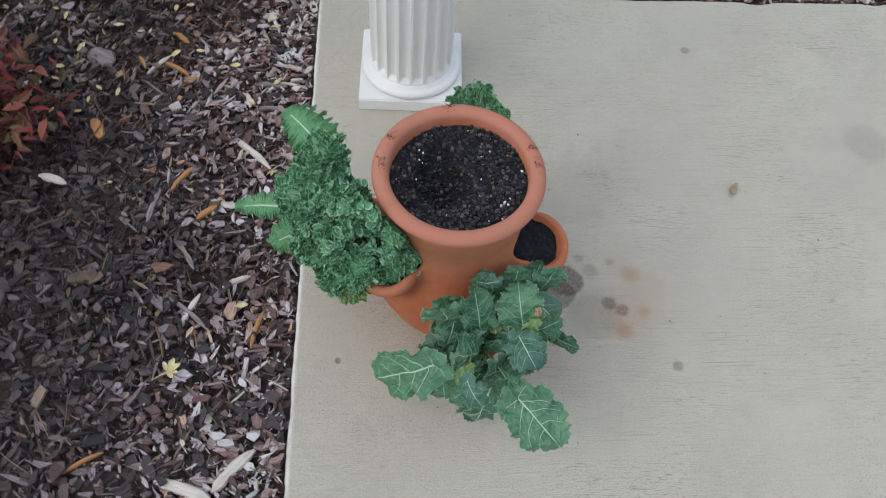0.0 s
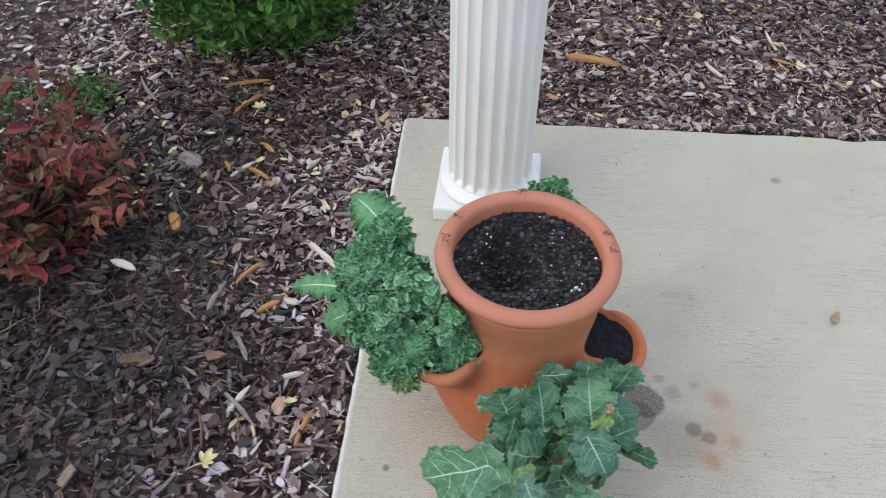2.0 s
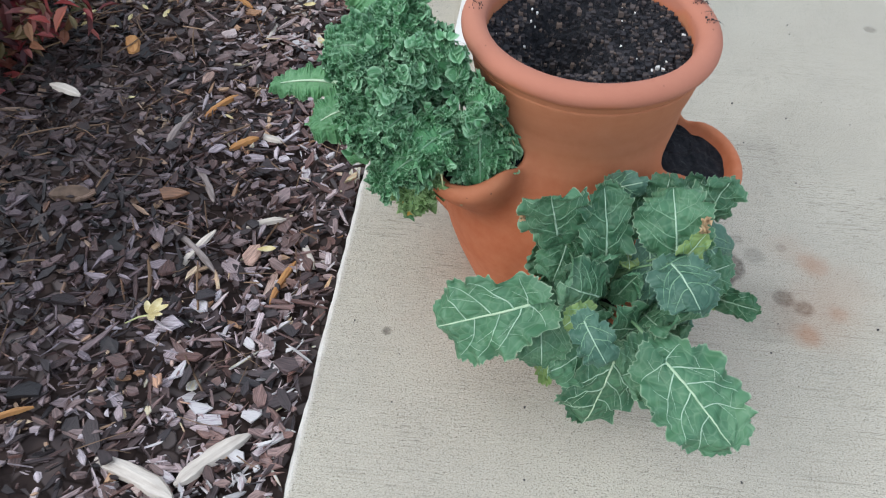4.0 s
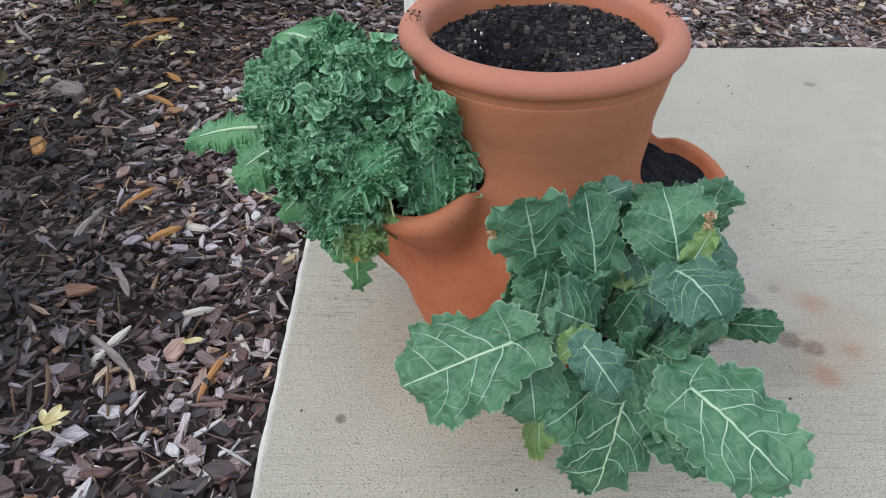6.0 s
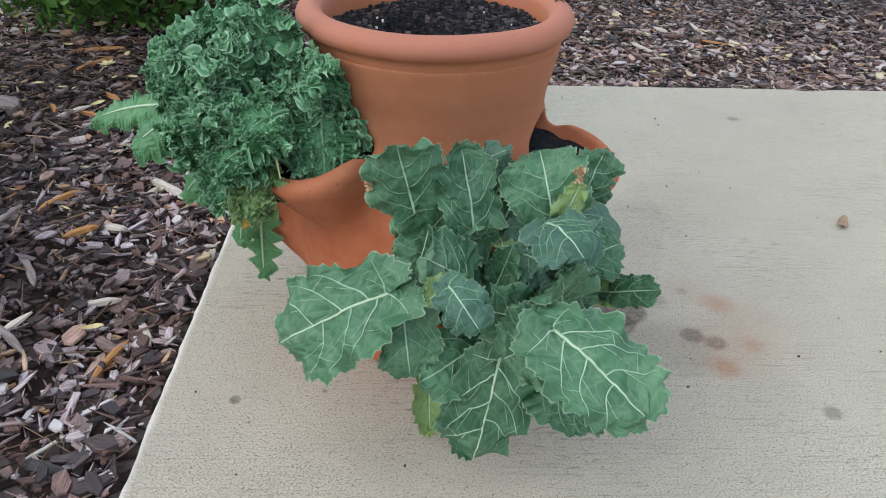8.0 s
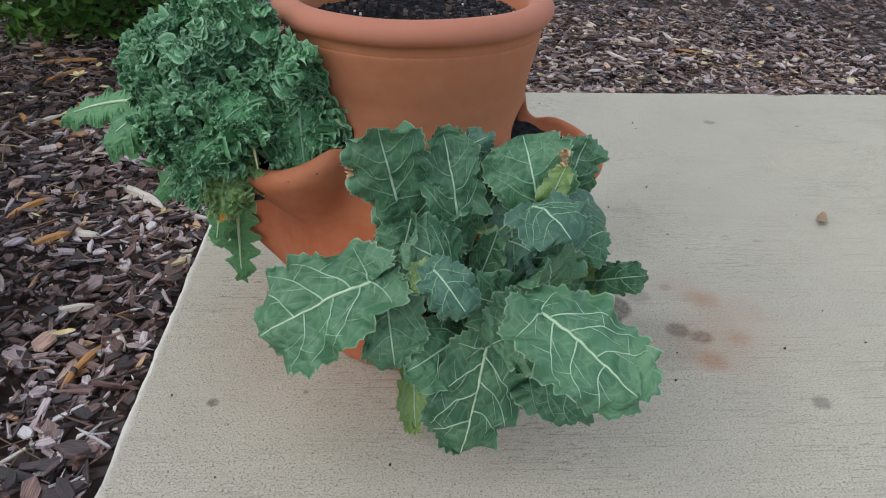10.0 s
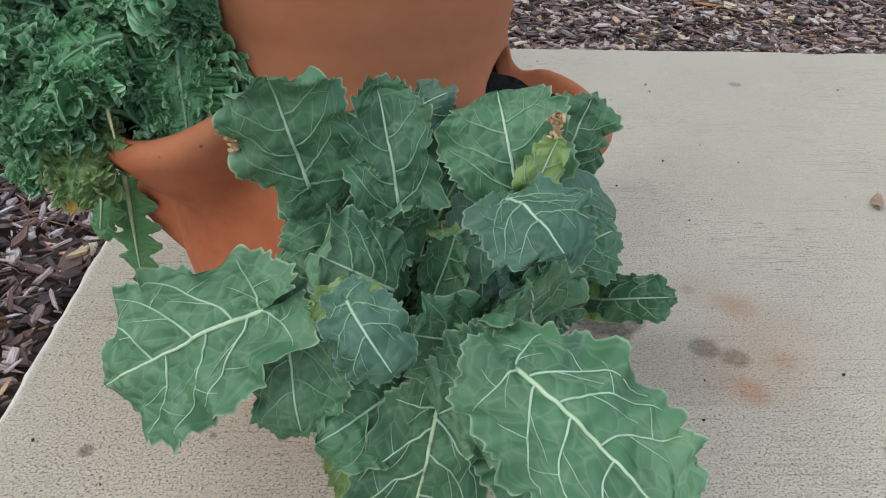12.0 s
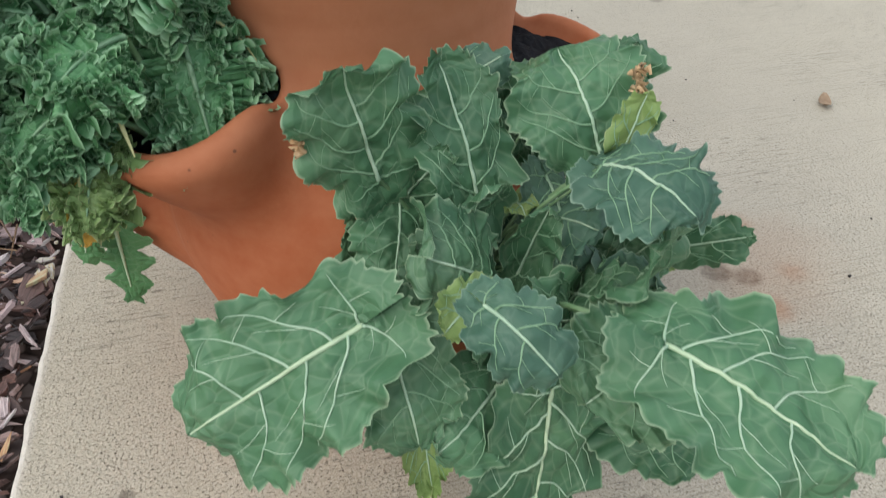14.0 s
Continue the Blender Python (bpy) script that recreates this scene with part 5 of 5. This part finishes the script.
def chip_cloud(n, box, rng, length, width, thick, tilt):
    """Flat, irregular six-sided chips lying at all angles."""
    xs, ys = rng.uniform(box[0], box[1], n), rng.uniform(box[2], box[3], n)
    keep = ~((xs > -0.004) & (ys < 0.004))
    xs, ys = xs[keep], ys[keep]
    n = len(xs)
    L = rng.uniform(0, 1, n) ** 1.8 * (length[1] - length[0]) + length[0]
    W = L * rng.uniform(width[0], width[1], n)
    T = rng.uniform(thick[0], thick[1], n)
    yaw, pit, rol = rng.uniform(0, 6.283, n), rng.normal(0, tilt, n), rng.normal(0, tilt, n)
    a = np.arange(6) * (math.pi / 3)
    rad = rng.uniform(0.55, 1.25, (n, 6))
    a = a[None] + rng.uniform(-0.35, 0.35, (n, 6))
    px, py = np.cos(a) * rad * L[:, None] * 0.5, np.sin(a) * rad * W[:, None] * 0.5
    px0, py0 = px, py
    bend = rng.normal(0, 0.12, n)[:, None] * np.abs(px)
    top = np.stack([px, py, bend + T[:, None] * rng.uniform(0.6, 1.2, (n, 6)) * 0.5], -1)
    bot = np.stack([px * 1.04, py * 1.04, bend - T[:, None] * 0.5], -1)
    v = np.concatenate([top, bot], 1)
    cy, sy, cp, sp, cr, sr = np.cos(yaw), np.sin(yaw), np.sin(pit) * 0 + np.cos(pit), np.sin(pit), np.cos(rol), np.sin(rol)
    x, y, z = v[..., 0], v[..., 1], v[..., 2]
    y, z = y * cr[:, None] - z * sr[:, None], y * sr[:, None] + z * cr[:, None]
    x, z = x * cp[:, None] + z * sp[:, None], -x * sp[:, None] + z * cp[:, None]
    x, y = x * cy[:, None] - y * sy[:, None], x * sy[:, None] + y * cy[:, None]
    h = np.array([bed_height(p, q) for p, q in zip(xs, ys)]) + rng.uniform(0.0, 0.012, n)
    v = np.stack([x + xs[:, None], y + ys[:, None], z + h[:, None]], -1)
    # nothing pokes through the slab
    clash = ((v[..., 0] > -0.001) & (v[..., 1] < 0.001)).any(1)
    px, py = v[..., 0].max(1) + 0.001, 0.001 - v[..., 1].min(1)
    v[..., 0] -= np.where(clash & (px <= py), px, 0.0)[:, None]
    v[..., 1] += np.where(clash & (px > py), py, 0.0)[:, None]
    uv = np.stack([px0 + rng.uniform(0, 50, n)[:, None], py0 + rng.uniform(0, 50, n)[:, None]], -1)
    return v.reshape(-1, 3), len(v), np.concatenate([uv, uv], 1).reshape(-1, 2)


def build_mulch():
    rng = np.random.default_rng(77)
    near = (-1.0, 1.6, -1.6, 0.9)
    sets = [chip_cloud(33000, near, rng, (0.005, 0.036), (0.18, 0.65), (0.001, 0.0040), 0.27),
            chip_cloud(16000, (-0.7, 1.3, -1.6, 0.6), rng, (0.006, 0.032), (0.05, 0.16), (0.0008, 0.002), 0.22),
            chip_cloud(15000, near, rng, (0.012, 0.066), (0.06, 0.20), (0.001, 0.0035), 0.16),
            chip_cloud(20000, (-2.2, 2.6, -1.9, 2.1), rng, (0.010, 0.044), (0.25, 0.8), (0.002, 0.005), 0.25)]
    sets.append(chip_cloud(2600, near, rng, (0.020, 0.048), (0.30, 0.70), (0.002, 0.005), 0.12))
    sets[-1][0][:, 2] += 0.006
    verts = np.concatenate([s[0] for s in sets])
    n = sum(s[1] for s in sets)
    i = np.arange(n)[:, None] * 12
    faces = (i + np.arange(6)[None]).tolist()
    for j in range(6):
        k = (j + 1) % 6
        faces += (i + np.array([[j, j + 6, k + 6, k]])).tolist()
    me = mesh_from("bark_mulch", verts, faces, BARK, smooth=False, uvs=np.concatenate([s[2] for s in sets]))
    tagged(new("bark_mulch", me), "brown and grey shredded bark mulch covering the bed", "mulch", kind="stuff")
    r = random.Random(31)
    straws = []
    while len(straws) < 1100:
        x, y = r.uniform(-1.3, 1.3), r.uniform(-1.6, 0.9)
        q, L = r.uniform(0, 6.283), r.uniform(0.02, 0.08)
        dx, dy = math.cos(q) * L / 2, math.sin(q) * L / 2
        if not all(in_bed(x + s * dx, y + s * dy, 0.02) for s in (-1.1, 0, 1.1)):
            continue
        z = bed_height(x, y) + r.uniform(0.008, 0.018)
        k = r.uniform(-0.2, 0.2) * L
        pts = [(x - dx, y - dy, z + r.uniform(-0.004, 0.008)), (x - dy * k * 4, y + dx * k * 4, z + 0.002), (x + dx, y + dy, z + r.uniform(-0.004, 0.008))]
        t = r.choice((0.0005, 0.0007, 0.001, 0.0015))
        straws.append(tube(pts, [t, t, t * 0.6], 4))
    v, f = merged(straws)
    tagged(new("pine_straw", mesh_from("pine_straw", v, f, STRAW, smooth=False)), "thin dry brown straw and twigs strewn over the mulch", "straw", kind="stuff")


def splinter(name, at, length, width, thick, yaw, mat, label, seed, rise=0.006, category="wood chip"):
    """A torn, bevelled splinter of wood with ragged ends."""
    r = random.Random(seed)
    n = 9
    verts = []
    for i in range(n):
        t = i / (n - 1)
        w = width * 0.5 * (0.25 + 0.75 * min(1, 6 * t, 5 * (1 - t))) * r.uniform(0.82, 1.1)
        x, bow = (t - 0.5) * length, 0.04 * length * math.sin(math.pi * t)
        c = r.uniform(-0.06, 0.06) * width
        for y, z in ((-w, 0.0), (-w * 0.8, thick), (c, thick * 1.15), (w * 0.75, thick * 0.95), (w, 0.0)):
            verts.append((x, y + bow, z * (0.5 + 0.5 * min(1, 5 * t, 5 * (1 - t)))))
    f = grid_faces(n, 5, True)
    f += [(0, 1, 2, 3, 4), tuple(range((n - 1) * 5 + 4, (n - 1) * 5 - 1, -1))]
    ob = new(name, mesh_from(name, verts, f, mat, smooth=False))
    z = bed_height(*at) + rise
    ob.matrix_world = pose(at[0], at[1], z, r.uniform(-6, 6), r.uniform(-4, 4), math.degrees(yaw))
    return tagged(ob, label, category)


def small_leaf(length, width, mat, rng, name="blade", curl=0.25):
    verts = []
    n = 9
    for i in range(n):
        t = i / (n - 1)
        w = width * 0.5 * math.sin(math.pi * (0.03 + 0.94 * t) ** 1.15) ** 0.7
        z = curl * length * (t - 0.5) ** 2
        for k in (-1, -0.5, 0, 0.5, 1):
            verts.append((t * length, k * w, z + 0.35 * abs(k) * w + rng.uniform(-0.0004, 0.0004)))
    return mesh_from(name, verts, grid_faces(n, 5), mat)


def build_litter():
    # the large pieces that stand out of the mulch
    pale, orange, grey = "long pale split wood splinter on the mulch", "orange-brown split wood piece on the mulch", "weathered grey strip of bark on the mulch"
    for i, (at, length, width, yaw, mat, label) in enumerate((
            ((-0.130, -0.508), 0.145, 0.015, -0.76, PALE_WOOD, pale), ((-0.056, -0.253), 0.086, 0.007, -0.31, PALE_WOOD, pale), ((-0.052, -0.307), 0.080, 0.006, -0.20, PALE_WOOD, pale),
            ((-0.143, -0.362), 0.045, 0.012, -1.30, PALE_WOOD, pale), ((-0.087, -1.214), 0.10, 0.022, 0.85, PALE_WOOD, pale), ((-0.166, -1.250), 0.11, 0.024, -0.35, PALE_WOOD, pale),
            ((-0.049, -0.889), 0.056, 0.011, -1.05, PALE_WOOD, pale), ((-0.508, -0.621), 0.061, 0.018, -0.30, PALE_WOOD, pale), ((-0.229, -0.371), 0.051, 0.007, -1.73, PALE_WOOD, pale),
            ((0.508, 0.338), 0.17, 0.030, -0.25, ORANGE_WOOD, orange), ((-0.310, -0.293), 0.073, 0.011, -0.55, ORANGE_WOOD, orange), ((-0.383, -0.287), 0.041, 0.010, -1.06, ORANGE_WOOD, orange),
            ((-0.312, -0.194), 0.051, 0.012, -0.63, ORANGE_WOOD, orange), ((-0.442, -0.491), 0.060, 0.026, -1.11, ORANGE_WOOD, orange),
            ((-0.298, -0.681), 0.083, 0.012, 1.39, GREY_WOOD, grey), ((-0.208, -0.912), 0.117, 0.010, -0.68, GREY_WOOD, grey), ((-0.227, -0.785), 0.083, 0.011, -0.96, GREY_WOOD, grey),
            ((-0.097, -0.307), 0.071, 0.014, -0.04, GREY_WOOD, grey), ((-0.090, -0.382), 0.063, 0.013, -0.03, GREY_WOOD, grey), ((-0.247, -0.971), 0.079, 0.005, -1.20, STRAW, "dry straw-coloured stem on the mulch"))):
        splinter("wood_splinter", at, length, width, 0.004 + 0.15 * width, yaw, mat, label, 1 + i, 0.008)
    splinter("bark_chunk", (-0.477, -0.274), 0.072, 0.048, 0.010, -0.5, GREY_WOOD, "broad reddish-grey bark chunk on the mulch", 31, 0.006)
    splinter("bark_chunk", (-0.399, -0.853), 0.060, 0.028, 0.009, 0.15, TWIG, "broad dark wet bark chunk on the mulch", 32, 0.006)
    rng = random.Random(66)
    for i in range(110):
        x, y = rng.uniform(-0.75, 1.2), rng.uniform(-1.25, 0.8)
        if not in_bed(x, y, 0.06) or (x < -0.38 and y < -0.4):
            continue
        mat, kind = rng.choice(((GREY_WOOD, "grey"), (PALE_WOOD, "pale"), (GREY_WOOD, "grey"), (ORANGE_WOOD, "orange-brown")))
        splinter("wood_splinter", (x, y), rng.choice((1.0, 1.0, 1.6)) * rng.uniform(0.03, 0.085), rng.uniform(0.005, 0.014), rng.uniform(0.003, 0.007), rng.uniform(0, 3.1), mat, kind + " split wood piece on the mulch", 100 + i, 0.008)
    # yellow leaves dropped on the mulch
    blades = [small_leaf(L, L * 0.42, YELLOW_LEAF, rng) for L in (0.016, 0.021, 0.027)]

    def fallen(x, y, yaw, k):
        ob = new("fallen_leaf", blades[k])
        ob.matrix_world = pose(x, y, bed_height(x, y) + 0.017, rng.uniform(-18, 18), rng.uniform(-15, 15), yaw)
        tagged(ob, "small yellow fallen leaf on the mulch", "leaf", "fallen yellow leaves")

    for x, y in ((-0.619, -0.115), (-0.793, -0.127), (-0.585, -0.239), (-0.550, -0.351), (-0.542, -0.397), (-0.415, -0.374), (-0.452, -0.381), (-0.550, -0.450), (-0.315, -0.087),
                 (-0.115, -0.125), (-0.192, -0.267), (-0.383, -0.633), (-0.224, -0.639), (-0.573, -0.311), (-0.498, -0.447), (-0.075, -0.580), (-0.382, -0.197)):
        fallen(x, y, rng.uniform(0, 360), rng.randrange(3))
    for i in range(100):
        x, y = rng.gauss(-0.55, 0.42), rng.gauss(0.2, 0.42)
        if in_bed(x, y, 0.05) and -1.4 < x < 1.6 and -1.4 < y < 1.0:
            fallen(x, y, rng.uniform(0, 360), rng.randrange(3))
    for i in range(26):
        x, y = rng.uniform(0.2, 1.9), rng.uniform(0.06, 0.9)
        fallen(x, y, rng.uniform(0, 360), rng.randrange(3))
    # sprigs with four or five leaflets
    for x, y, yaw, z in ((-0.218, -1.042, 20, 0.022), (-0.458, 0.197, 100, 0.02), (-0.364, -0.055, 70, 0.02)):
        sprig = tagged(empty_at("leaf_sprig", (x, y, bed_height(x, y) + z)), "yellow leaf sprig with five leaflets on the mulch", "leaf sprig", "yellow leaf sprigs")
        sprig.rotation_euler = (radians(-8), radians(5), radians(yaw))
        for a in (-70, -30, 10, 50, 95):
            lf = part("leaflet", blades[2 if a in (10, 50) else 1], sprig)
            lf.matrix_basis = pose(0, 0, 0.001, rng.uniform(-12, 12), -14, a)
        v, f = tube([(0, 0, 0), (-0.012, -0.002, 0.001), (-0.03, -0.003, -0.006)], [0.0012, 0.0011, 0.0008], 6)
        part("stem", mesh_from("stem", v, f, STEM_YELLOW), sprig)
    # a crumpled brown leaf and a few crumbs on the slab
    leaf = small_leaf(0.036, 0.016, TWIG_LEAF, rng, "dry_leaf", 0.9)
    ob = new("dry_leaf", leaf)
    ob.matrix_world = pose(0.926, -0.632, 0.002, 0, 0, 60)
    tagged(ob, "crumpled dry brown leaf on the concrete slab", "leaf")
    for i in range(70):
        x, y = rng.uniform(0.02, 1.2), rng.uniform(-1.2, -0.03)
        if (Vector((x, y, 0)) - POT).length < 0.2 or (abs(x - 0.24) < 0.14 and abs(y + 0.27) < 0.14):
            continue
        s = rng.uniform(0.0008, 0.0022)
        v, f = lump((0, 0, s * 0.4), s, rng)
        ob = new("grit", mesh_from("grit", v, f, CRUMB, smooth=False))
        ob.location = (x, y, 0.0)
        tagged(ob, "tiny dark crumb of soil on the concrete slab", "grit", "grit on the slab")


build_mulch()
build_litter()
